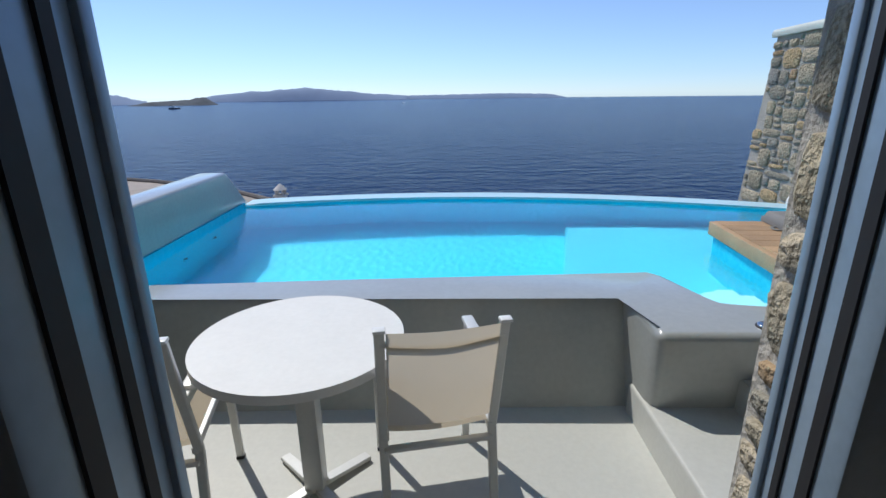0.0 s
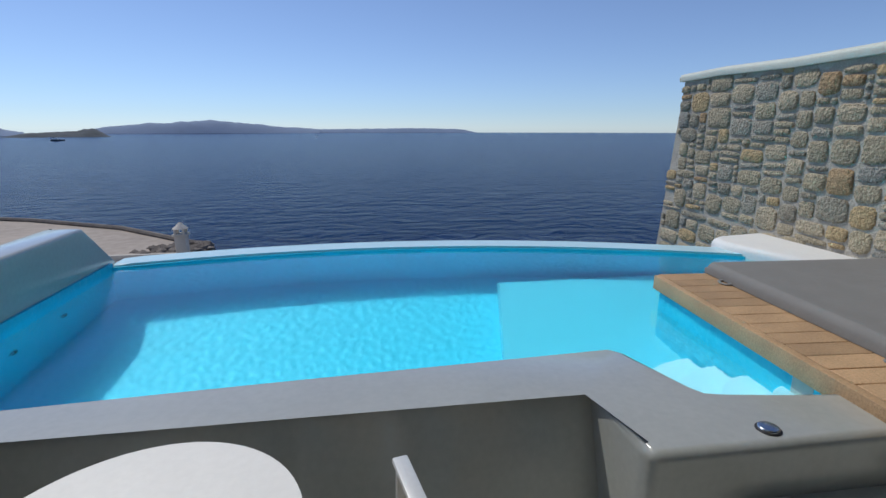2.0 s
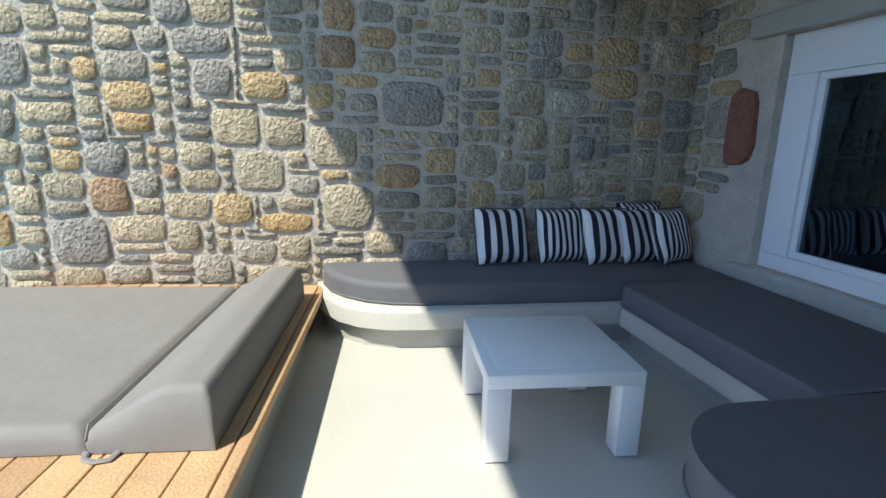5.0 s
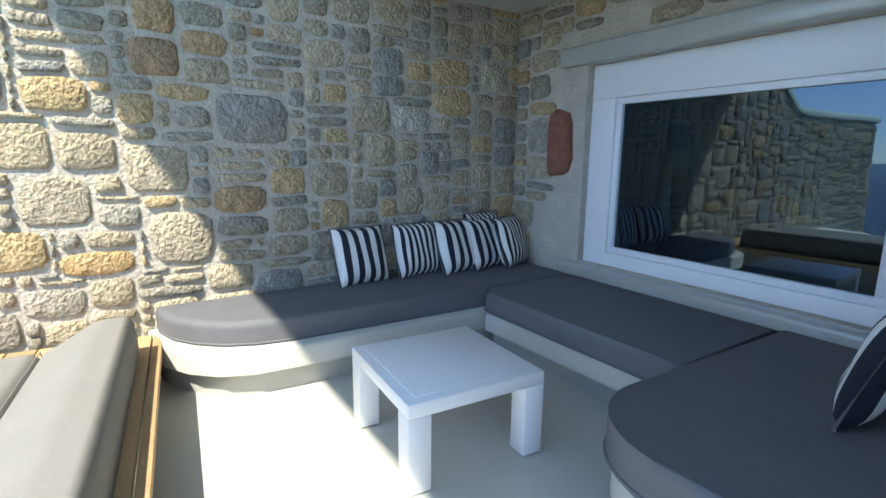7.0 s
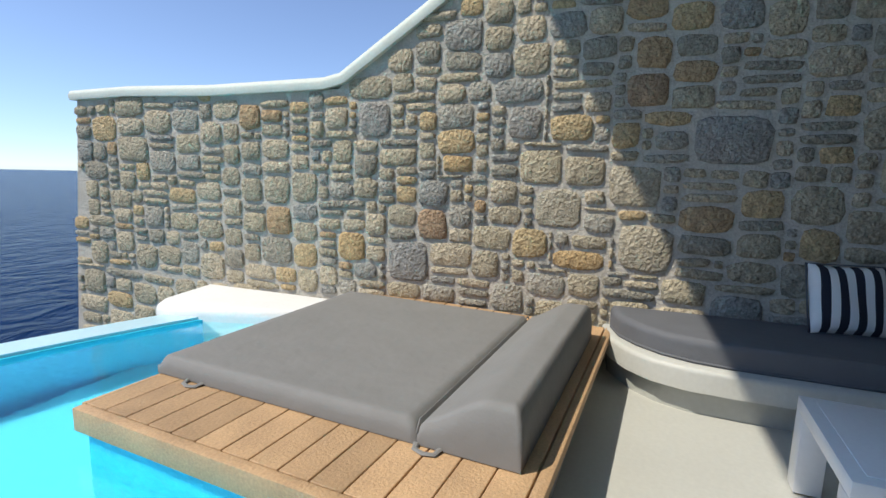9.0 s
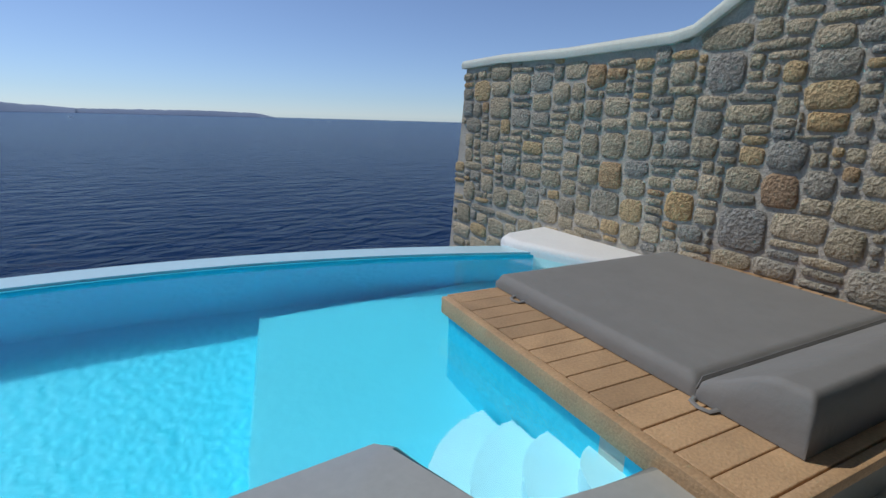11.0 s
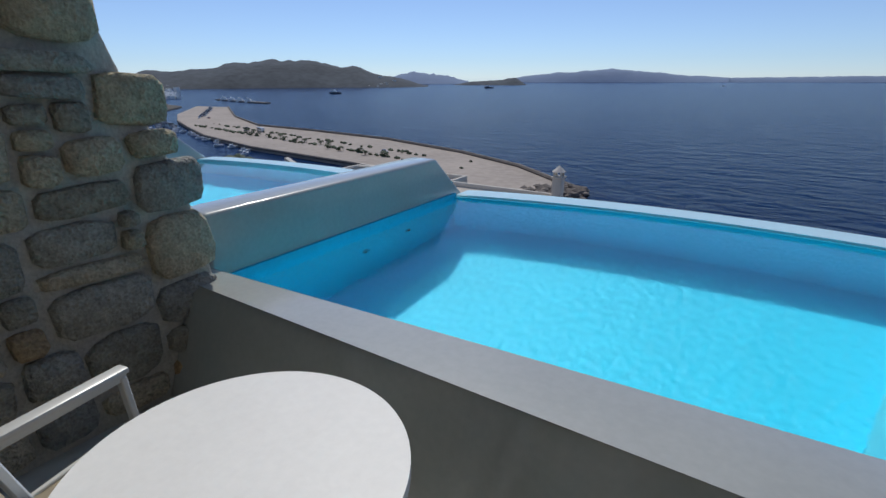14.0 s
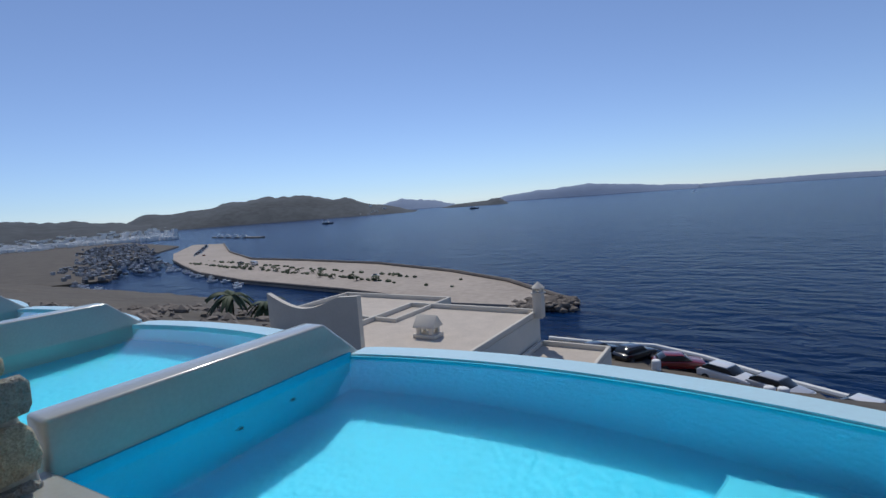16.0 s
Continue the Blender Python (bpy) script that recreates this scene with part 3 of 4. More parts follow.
window()
curtain = thing("curtain", (3.35, FACADE_Y - 0.55, 0.2), "dark curtain gathered behind the window glass", "curtain")
b = bmesh.new()
vs = [[b.verts.new((-0.3 + 0.6 * i / 48, 0.035 * math.sin(i * 0.9), z)) for i in range(49)] for z in (0, 1.9)]
for i in range(48):
    b.faces.new((vs[0][i], vs[0][i + 1], vs[1][i + 1], vs[1][i]))
bmesh.ops.solidify(b, geom=b.faces[:], thickness=0.004)
part("drape", b, CURTAIN, curtain)
part("curtain_rod", tube([(-0.4, 0, 1.93), (0.4, 0, 1.93)], 0.012), CHROME, curtain)


def door_panel(name, x0, x1, y0, y1, label):
    ob = thing(name, (x0, y0, DINING + 0.006), label, "door")
    tagged(ob, kind="structure")
    w, d = x1 - x0, y1 - y0
    part("stile", box(0, w, 0, d, 0, 2.34, 0.006), FRAME_DARK, ob)
    part("seal", box(w - 0.004 if x0 < 0.3 else -0.004, w + 0.004 if x0 < 0.3 else 0.004, d * 0.3, d * 0.45, 0, 2.3), RUBBER, ob)
    part("seal", box(w - 0.004 if x0 < 0.3 else -0.004, w + 0.004 if x0 < 0.3 else 0.004, d * 0.7, d * 0.8, 0, 2.3), RUBBER, ob)
    part("bead", box(-0.006, w + 0.006, d - 0.004, d + 0.012, 0, 2.3, 0.003), FRAME_DARK, ob)
    return ob


door_panel("door_1", -0.11, 0.06, 0.77, 0.90, "dark blue-grey sliding door leaf standing open")
door_panel("door_2", 0.765, 0.946, 1.0, 1.12, "dark blue-grey door frame against the stone jamb")


# ---- benches ----
def bench(name, outline, base, label):
    ob = thing(name, (0, 0, 0), label, "built-in bench")
    part("base", prism(base, LOUNGE, 0.31), PLASTER, ob, smooth=50)
    part("seat_ledge", prism(outline, 0.27, 0.40, 0.03, 4), FLOOR, ob, smooth=50)
    return ob


def cushion(name, outline, z0, z1, mat, label, seam=True):
    ob = thing(name, (0, 0, 0), label, "cushion")
    part("pad", prism(outline, z0, z1, 0.045, 5), mat, ob, smooth=70)
    if seam:
        pts = [(x, y, z0 + 0.012) for x, y in outline + outline[:1]]
        part("piping", tube(pts, 0.008, 6), mat, ob)
    return ob


wall_front = [(3.86, -0.56), (4.66, -0.56), (4.66, 2.32), (4.50, 2.31), (4.32, 2.26), (4.15, 2.16), (4.03, 2.03), (3.96, 1.86), (3.94, 1.65)]
bench("bench_wall", wall_front, [(x + 0.08 if x < 4.4 else x, y - 0.04 if y > 1.6 else y) for x, y in wall_front], "built-in plaster bench with rounded end along the stone wall")
bench("bench_window", [(2.44, -0.56), (3.855, -0.56), (3.865, 0.375), (2.44, 0.335)], [(2.40, -0.56), (3.93, -0.56), (3.93, 0.25), (2.40, 0.21)], "built-in plaster bench below the lounge window")
bench("bench_side", rounded(1.38, 2.42, -0.56, 1.14, 0.40, (0, 0, 1, 0), 12), rounded(1.38, 2.36, -0.56, 1.06, 0.36, (0, 0, 1, 0), 12), "built-in plaster side bench with rounded end")
cushion("seat_cushion", [(3.93, -0.53), (4.65, -0.53), (4.65, 2.27), (4.52, 2.26), (4.36, 2.21), (4.22, 2.11), (4.11, 1.98), (4.04, 1.82), (4.01, 1.65), (3.99, 1.2)], 0.402, 0.54, CUSHION_DARK, "long charcoal seat cushion with rounded end on the wall bench")
cushion("seat_cushion", rounded(2.47, 3.90, -0.53, 0.38, 0.06, (1, 1, 1, 1), 5), 0.402, 0.545, CUSHION_DARK, "charcoal seat cushion on the bench below the window")
cushion("seat_cushion", rounded(1.40, 2.45, -0.53, 1.12, 0.36, (0, 0, 1, 0), 12), 0.402, 0.56, CUSHION_DARK, "charcoal seat cushion with rounded corner on the side bench")


def pillow(at, turn, lean, size, mat, label):
    """A plump square pillow standing on edge; its face looks to local -y."""
    ob = thing("pillow", at, label, "pillow", "striped pillows on the benches")
    ob.matrix_world = pose(*at, 0, 0, turn) @ pose(0, 0, 0, lean, 0, 0)
    b = bmesh.new()
    n = 14
    grid = {}
    for s in (-1, 1):
        for i in range(n + 1):
            for j in range(n + 1):
                u, v = 2 * i / n - 1, 2 * j / n - 1
                t = 0.075 * (max(0, (1 - u ** 4) * (1 - v ** 4))) ** 0.6
                k = 1 - 0.05 * (1 - abs(u)) * abs(v) - 0.05 * (1 - abs(v)) * abs(u)
                edge = abs(u) == 1 or abs(v) == 1
                if edge and s == 1:
                    grid[s, i, j] = grid[-1, i, j]
                else:
                    grid[s, i, j] = b.verts.new((u * size / 2 * (1 - 0.05 * (1 - v * v)), s * t + 0.006 * math.sin(5 * u + 3 * v), size / 2 + v * size / 2 * (1 - 0.05 * (1 - u * u))))
        for i in range(n):
            for j in range(n):
                q = (grid[s, i, j], grid[s, i + 1, j], grid[s, i + 1, j + 1], grid[s, i, j + 1])
                b.faces.new(q if s < 0 else q[::-1])
    part("cover", b, mat, ob, smooth=80)
    h = size / 2
    part("piping", tube([(-h, 0, 0.004), (h, 0, 0.004), (h, 0, size), (-h, 0, size), (-h, 0, 0.004)], 0.006, 6), CUSHION_DARK, ob)
    return ob


for y, x, turn, lean, size, mat, what in ((0.98, 4.46, -84, -20, 0.41, STRIPE_WIDE, "wide black and white striped pillow leaning on the stone wall"),
                                    (0.52, 4.48, -82, -16, 0.40, STRIPE_FINE, "fine black and white striped pillow leaning on the stone wall"),
                                    (0.18, 4.40, -80, -20, 0.42, STRIPE_WIDE, "wide black and white striped pillow among other pillows"),
                                    (-0.10, 4.42, -74, -22, 0.42, STRIPE_WIDE, "black and white striped pillow near the corner"),
                                    (-0.36, 4.38, -66, -20, 0.42, STRIPE_FINE, "fine black and white striped pillow in the bench corner"),
                                    (-0.16, 4.58, -78, -8, 0.43, STRIPE_FINE, "fine striped pillow tucked behind the others")):
    pillow((x, y, 0.543), turn, lean, size, mat, what)
pillow((1.90, 0.25, 0.562), 95, -18, 0.46, STRIPE_WIDE, "wide black and white striped pillow on the side bench")

# ---- coffee table ----
ct = thing("coffee_table", (3.145, 1.185, LOUNGE), "low square white lacquered coffee table on cement floor", "table", turn=-4)
s = 0.33
part("top", box(-s, s, -s, s, 0.335, 0.395, 0.004), PAINT, ct)
part("inset", box(-s + 0.05, s - 0.05, -s + 0.05, s - 0.05, 0.396, 0.399, 0.001), PAINT, ct)
for u in (-1, 1):
    for v in (-1, 1):
        leg = part("leg", box(min(u * s, u * (s - 0.1)), max(u * s, u * (s - 0.1)), min(v * s, v * (s - 0.1)), max(v * s, v * (s - 0.1)), 0.008, 0.335, 0.004), PAINT, ct)
        part("foot_pad", box(min(u * (s - 0.02), u * (s - 0.08)), max(u * (s - 0.02), u * (s - 0.08)), min(v * (s - 0.02), v * (s - 0.08)), max(v * (s - 0.02), v * (s - 0.08)), 0, 0.008), RUBBER, leg)

# ---- deck and sunbed ----
DECK_TURN, DZ = -4.8, 0.40
DECK_AT = (2.255, 2.44)
deck = thing("timber_deck", (*DECK_AT, 0), "golden teak deck platform over the pool corner", "deck", turn=DECK_TURN)
DL, DW = 2.28, 1.905
rng = random.Random(41)
nb = 14
bw = (DW - 0.05) / nb
for i in range(nb):
    y = 0.05 + i * bw
    end = DL + 0.085 * y / DW
    part("plank", box(0.055, end, y + 0.003, y + bw - 0.003, DZ - 0.028, DZ + rng.uniform(-0.001, 0.001), 0.003, 1), TEAK, deck)
part("fascia", box(0, 0.05, 0.05, DW, 0.30, DZ + 0.001, 0.005), TEAK, deck)
part("fascia", box(0, DL, 0, 0.046, 0.352, DZ - 0.001, 0.005), TEAK, deck)
part("fascia", box(0.05, DL + 0.08, DW, DW + 0.022, 0.352, DZ - 0.001, 0.004), TEAK, deck)
for x in (0.3, 1.1, 1.9):
    part("joist", box(x, x + 0.05, 0.06, DW - 0.01, 0.34, DZ - 0.029), TEAK, deck)


def sheet_pad(x0, x1, y0, y1, z0, height, sag, seed, n=96, m=44):
    """A soft pad with rolled edges and slight sagging; height(v) gives its thickness from y0 to y1."""
    b = bmesh.new()
    rows = []
    for j in range(m + 1):
        v = j / m
        row = []
        for i in range(n + 1):
            u = i / n
            x, y = x0 + (x1 - x0) * u, y0 + (y1 - y0) * v
            edge = min(u * (x1 - x0), (1 - u) * (x1 - x0), v * (y1 - y0), (1 - v) * (y1 - y0))
            roll = math.sqrt(max(0.0, 1 - (1 - min(1, edge / 0.045)) ** 2))
            h = height(v)
            dip = sag * (noise.noise(Vector((x * 1.7, y * 1.7, seed))) + 0.4 * noise.noise(Vector((x * 6, y * 6, seed)))) * min(1, edge / 0.2)
            row.append(b.verts.new((x, y, z0 + h * (0.45 + 0.55 * roll) + dip)))
        rows.append(row)
    for p, q in zip(rows, rows[1:]):
        for i in range(n):
            b.faces.new((p[i], p[i + 1], q[i + 1], q[i]))
    ring = rows[0] + [r[-1] for r in rows[1:]] + rows[-1][-2::-1] + [r[0] for r in rows[-2:0:-1]]
    low = [b.verts.new((v.co.x, v.co.y, z0)) for v in ring]
    for i in range(len(ring)):
        k = (i + 1) % len(ring)
        b.faces.new((low[i], low[k], ring[k], ring[i]))
    b.faces.new(low[::-1])
    return b


sunbed = thing("sunbed_mattress", (*DECK_AT, 0), "grey sunbed mattress with raised wedge headrest on teak deck", "sunbed", turn=DECK_TURN)
MX0, MX1, MY0, MYH, MY1 = 0.40, 2.0, 0.10, 0.50, 1.93
part("pad", sheet_pad(MX0, MX1, MYH - 0.004, MY1, DZ + 0.004, lambda v: 0.088, 0.006, 2.0), CUSHION, sunbed, smooth=70)


def wedge(v):
    t = min(1, max(0, (v - 0.30) / 0.70))
    return 0.092 + 0.125 * (1 - t * t * (3 - 2 * t))


part("headrest", sheet_pad(MX0, MX1, MY0, MYH, DZ + 0.004, wedge, 0.004, 5.0), CUSHION, sunbed, smooth=70)
part("piping", tube([(MX0 + 0.004, MYH, DZ + 0.02), (MX0 + 0.004, MYH, DZ + 0.05), (MX0 + 0.03, MYH, DZ + 0.092), (MX1 - 0.03, MYH, DZ + 0.092), (MX1 - 0.004, MYH, DZ + 0.05)], 0.003, 6), CUSHION, sunbed)
for y in (0.40, 1.62):
    part("strap", tube([(MX0 + 0.01, y, DZ + 0.012), (MX0 - 0.035, y + 0.01, DZ + 0.006), (MX0 - 0.045, y + 0.05, DZ + 0.006), (MX0 - 0.03, y + 0.09, DZ + 0.006), (MX0 + 0.01, y + 0.1, DZ + 0.012)], 0.012, 6, squash=0.5), CUSHION, sunbed)

# ---- dining table and chairs ----
TX, TY, TZ = -0.245, 2.22, 0.52 - DINING
table = thing("round_table", (TX, TY, DINING), "round white pedestal dining table on the patio", "table")
part("tabletop", disc(0, 0, TZ - 0.035, TZ, 0.392, 64, 0.012), TABLE_TOP, table, smooth=50)
part("pedestal", box(-0.04, 0.04, -0.04, 0.04, 0.02, TZ - 0.05, 0.006), ALU, table)
part("top_plate", box(-0.16, 0.16, -0.03, 0.03, TZ - 0.052, TZ - 0.035, 0.004), ALU, table)
for a in (45, 135, 225, 315):
    c, d = math.cos(radians(a)), math.sin(radians(a))
    foot = part("foot", bar((0.02 * c, 0.02 * d, 0.03), (0.27 * c, 0.27 * d, 0.018), 0.05, 0.02), ALU, table)
    part("glide", disc(0.26 * c, 0.26 * d, 0, 0.01, 0.016, 12), RUBBER, foot)


def chair():
    """Stackable armchair, facing local +y, its origin under the seat's middle."""
    ob = thing("patio_chair", (0, 0, 0), "white aluminium armchair with beige mesh sling seat", "chair", "chairs round the patio table")
    w, h = 0.205, 0.90
    for sx in (-1, 1):
        x = sx * w
        part("back_post", bar((x, -0.20, 0.40), (x, -0.33, h), 0.034, 0.022), ALU, ob)
        leg = part("rear_leg", bar((x, -0.20, 0.40), (x, -0.27, 0.012), 0.034, 0.022), ALU, ob)
        part("glide", box(x - 0.017, x + 0.017, -0.285, -0.255, 0, 0.014), RUBBER, leg)
        leg = part("front_leg", bar((x, 0.20, 0.63), (x, 0.24, 0.012), 0.034, 0.022), ALU, ob)
        part("glide", box(x - 0.017, x + 0.017, 0.225, 0.255, 0, 0.014), RUBBER, leg)
        part("arm_rail", bar((x, -0.265, 0.63), (x, 0.215, 0.63), 0.022, 0.034), ALU, ob)
        part("arm_rest", box(x - 0.026, x + 0.026, -0.20, 0.22, 0.642, 0.664, 0.008), ALU, ob)
        part("seat_rail", bar((x * 0.95, -0.22, 0.41), (x * 0.95, 0.22, 0.44), 0.022, 0.03), ALU, ob)
        part("back_cap", box(x - 0.020, x + 0.020, -0.352, -0.316, h - 0.004, h + 0.008, 0.003), PAINT, ob)
    part("back_bar", bar((-w, -0.215, 0.36), (w, -0.215, 0.36), 0.03, 0.02), ALU, ob)
    part("front_bar", bar((-w, 0.215, 0.42), (w, 0.215, 0.42), 0.03, 0.02), ALU, ob)
    part("top_bar", tube([(-w, -0.318, h - 0.055), (-w * 0.5, -0.330, h - 0.06), (w * 0.5, -0.330, h - 0.06), (w, -0.318, h - 0.055)], 0.012, 8), ALU, ob)
    b = bmesh.new()
    path = [(-0.345, h - 0.005), (-0.338, h - 0.05), (-0.31, 0.76), (-0.265, 0.60), (-0.225, 0.47)]
    rows = [[b.verts.new((-w + 0.02 + (2 * w - 0.04) * i / 10, y - 0.02 * math.sin(math.pi * i / 10), z)) for i in range(11)] for y, z in path]
    for u, v in zip(rows, rows[1:]):
        for i in range(10):
            b.faces.new((u[i], u[i + 1], v[i + 1], v[i]))
    part("back_sling", b, SLING, ob, "beige mesh back sling", 60)
    b = bmesh.new()
    path = [(-0.21, 0.435), (-0.1, 0.425), (0.05, 0.435), (0.17, 0.452), (0.225, 0.445)]
    rows = [[b.verts.new((-w + 0.02 + (2 * w - 0.04) * i / 10, y, z - 0.015 * math.sin(math.pi * i / 10))) for i in range(11)] for y, z in path]
    for u, v in zip(rows, rows[1:]):
        for i in range(10):
            b.faces.new((u[i], u[i + 1], v[i + 1], v[i]))
    part("seat_sling", b, SLING, ob, "beige mesh seat sling", 60)
    return ob


first = chair()
first.matrix_world = pose(0.24, 2.28, DINING, 0, 0, 10.5)
copy_thing(first, pose(-0.81, 2.155, DINING, 0, 0, 10))

# ---- ground, sea and distance ----
SEA_Z = -38.0
b = bmesh.new()
far = 4950
ringv = [[b.verts.new((r * math.cos(2 * math.pi * i / 96), r * math.sin(2 * math.pi * i / 96), SEA_Z)) for i in range(96)] for r in (20, 200, 1200, far)]
for u, v in zip(ringv, ringv[1:]):
    for i in range(96):
        b.faces.new((u[i], v[i], v[(i + 1) % 96], u[(i + 1) % 96]))
structure("water_sea", b, SEA, "deep blue rippled sea reaching the horizon", "water")


def shore(x):
    if x > -6:
        return max(12, 52.5 - 0.62 * (x + 6))
    return 52.5 + max(0, -x - 12) * 0.42 + 3 * noise.noise(Vector((x * 0.03, 0, 0)))


def terrain(x, y):
    down = -4.2 - 0.235 * max(0, y - 6)
    if y < -6:
        down = -3.0 + (-y - 6) * 0.2
    edge = y - shore(x)
    if edge > 0:
        down -= edge * 3.0
    return max(down, -46) + 0.9 * noise.noise(Vector((x * 0.08, y * 0.08, 1.0))) * min(1, max(0, (y - 9) / 8))


b = bmesh.new()
xs = [-420 + 6 * i for i in range(100)]
ys = [-60 + 5 * i for i in range(62)]
g = [[b.verts.new((x, y, terrain(x, y))) for x in xs] for y in ys]
for j in range(len(ys) - 1):
    for i in range(len(xs) - 1):
        b.faces.new((g[j][i], g[j][i + 1], g[j + 1][i + 1], g[j + 1][i]))
structure("ground", b, DRY, "dry brown hillside falling to the sea", "ground")

# harbour quay
quay = [(-62, 160), (-56, 174), (-90, 204), (-134, 228), (-205, 254), (-290, 268), (-361, 275), (-470, 330), (-640, 440), (-700, 430), (-560, 320), (-470, 268), (-400, 236), (-330, 206), (-250, 184), (-160, 172), (-95, 158)]
structure("quay", prism(quay[::-1], -44, -36.2), QUAY, "pale paved harbour quay and parking", "pavement")
wall_line = [(x * 1.0, y, -35.6) for x, y in quay[1:9]]
structure("quay_wall", tube(wall_line, 0.9, 6), ROCK, "dark low sea wall along the quay", "wall")
structure("pier", prism([(-905, 606), (-700, 560), (-700, 548), (-905, 596)], -44, -36), ROCK, "long dark breakwater pier", "pier")
structure("harbour_land", prism([(-420, 120), (-380, 170), (-430, 200), (-520, 240), (-720, 420), (-1200, 560), (-1500, 300), (-700, 60)], -44, -36.4), DRY, "harbour front land", "ground")
rng = random.Random(5)
b = bmesh.new()
for i in range(520):
    if i < 260:
        t = rng.random()
        x, y, z, r = -52 - 14 * t + rng.uniform(-5, 5), 168 - 6 * t + rng.uniform(-7, 9), -37.4 + rng.uniform(-0.5, 1.6), rng.uniform(0.7, 1.9)
    else:
        k = rng.randrange(1, 7)
        t = rng.random()
        (xa, ya), (xb, yb) = quay[k], quay[k + 1]
        x, y, z, r = xa + (xb - xa) * t + rng.uniform(0, 3), ya + (yb - ya) * t + rng.uniform(0, 4), -37.6 + rng.uniform(-0.4, 0.6), rng.uniform(0.6, 1.4)
    s = bmesh.ops.create_icosphere(b, subdivisions=1, radius=r)
    for v in s["verts"]:
        v.co = Vector((v.co.x * 1.2, v.co.y, v.co.z * 0.7)) + Vector((x, y, z)) + Vector([rng.uniform(-0.2, 0.2) * r for _ in range(3)])
tagged(finish("shore_boulders", b, ROCK), "dark boulders armouring the quay's tip", "rocks", kind="stuff")


def ridge(name, az0, az1, dist, peaks, mat, label, depth=300, seed=0, rough=0.12):
    """A range of hills between two bearings (degrees left of +y); peaks: (share, metres)."""
    b = bmesh.new()
    n, rows = 120, []
    for k, (dd, share) in enumerate(((0, 0.0), (0.25, 0.45), (0.55, 0.8), (1.0, 1.0), (1.6, 0.5))):
        row = []
        for i in range(n + 1):
            u = i / n
            h = 0
            for (ua, ha), (ub, hb) in zip(peaks, peaks[1:]):
                if ua <= u <= ub:
                    t = (u - ua) / (ub - ua)
                    h = ha + (hb - ha) * (t * t * (3 - 2 * t))
            bump = 1 + rough * noise.noise(Vector((u * 14, k * 1.3, seed))) + rough * 0.6 * noise.noise(Vector((u * 45, k * 2.1, seed + 3)))
            a = radians(az0 + (az1 - az0) * u)
            d = dist + dd * depth
            row.append(b.verts.new((-d * math.sin(a), d * math.cos(a), SEA_Z - 1 + max(h, 0) * share * bump)))
        rows.append(row)
    for u, v in zip(rows, rows[1:]):
        for i in range(n):
            b.faces.new((u[i], u[i + 1], v[i + 1], v[i]))
    bmesh.ops.recalc_face_normals(b, faces=b.faces[:])
    return structure(name, b, mat, label, "hills", 80)


ridge("hills_headland", 66, 34, 2300, [(0, 15), (0.12, 75), (0.25, 80), (0.38, 118), (0.55, 128), (0.72, 100), (0.85, 50), (1, 0)], HILL_NEAR, "dark scrub-covered headland across the bay", 500, 1)
ridge("hills_town", 88, 62, 1450, [(0, 40), (0.25, 62), (0.5, 78), (0.75, 60), (1, 34)], HILL_NEAR, "brown town hillside across the harbour", 500, 2)
# ranges in HILL_FAR carry their haze in the base colour
ridge("hills_middle", 40, 30, 3600, [(0, 30), (0.4, 82), (0.7, 62), (1, 20)], HILL_FAR, "hill behind the headland, haze painted into its colour", 400, 3)
ridge("islet", 32, 23.5, 2900, [(0, 0), (0.3, 20), (0.6, 26), (0.82, 40), (1, 0)], HILL_NEAR, "low dark islet in the bay", 200, 4)
ridge("hills_far", 26, 4, 4550, [(0, 20), (0.12, 60), (0.3, 86), (0.5, 108), (0.65, 86), (0.85, 52), (1, 34)], HILL_FAR, "island on the horizon, pale with painted haze", 250, 5)
ridge("hills_faint", 4.5, -14, 4700, [(0, 34), (0.3, 38), (0.6, 44), (0.85, 36), (1, 0)], HILL_FAR, "island on the horizon, faint with painted haze", 150, 6)

# town across the harbour, too far to tell house from house
b = bmesh.new()
rng = random.Random(9)
for i in range(900):
    if i < 640:
        a, d = radians(rng.uniform(60, 84)), rng.uniform(1200, 1560)
    else:
        a, d = radians(rng.uniform(38, 62)), rng.uniform(2330, 2600)
    up = max(0, (d - 1450) * 0.14 if i < 640 else (d - 2330) * 0.18)
    w = rng.uniform(6, 14)
    box(-d * math.sin(a) - w / 2, -d * math.sin(a) + w / 2, d * math.cos(a) - 5, d * math.cos(a) + 5, SEA_Z, SEA_Z + 3 + up + rng.uniform(2, 6), bm=b) if i % 3 == 0 or i < 640 else None
tagged(finish("far_town", b, WHITE), "white houses of the town across the bay", "houses", kind="stuff")
structure("town_shore", prism([(-1290, 700), (-1120, 440), (-1300, 100), (-1700, 200), (-1800, 800)], -44, -36), DRY, "low town shore across the harbour", "ground")


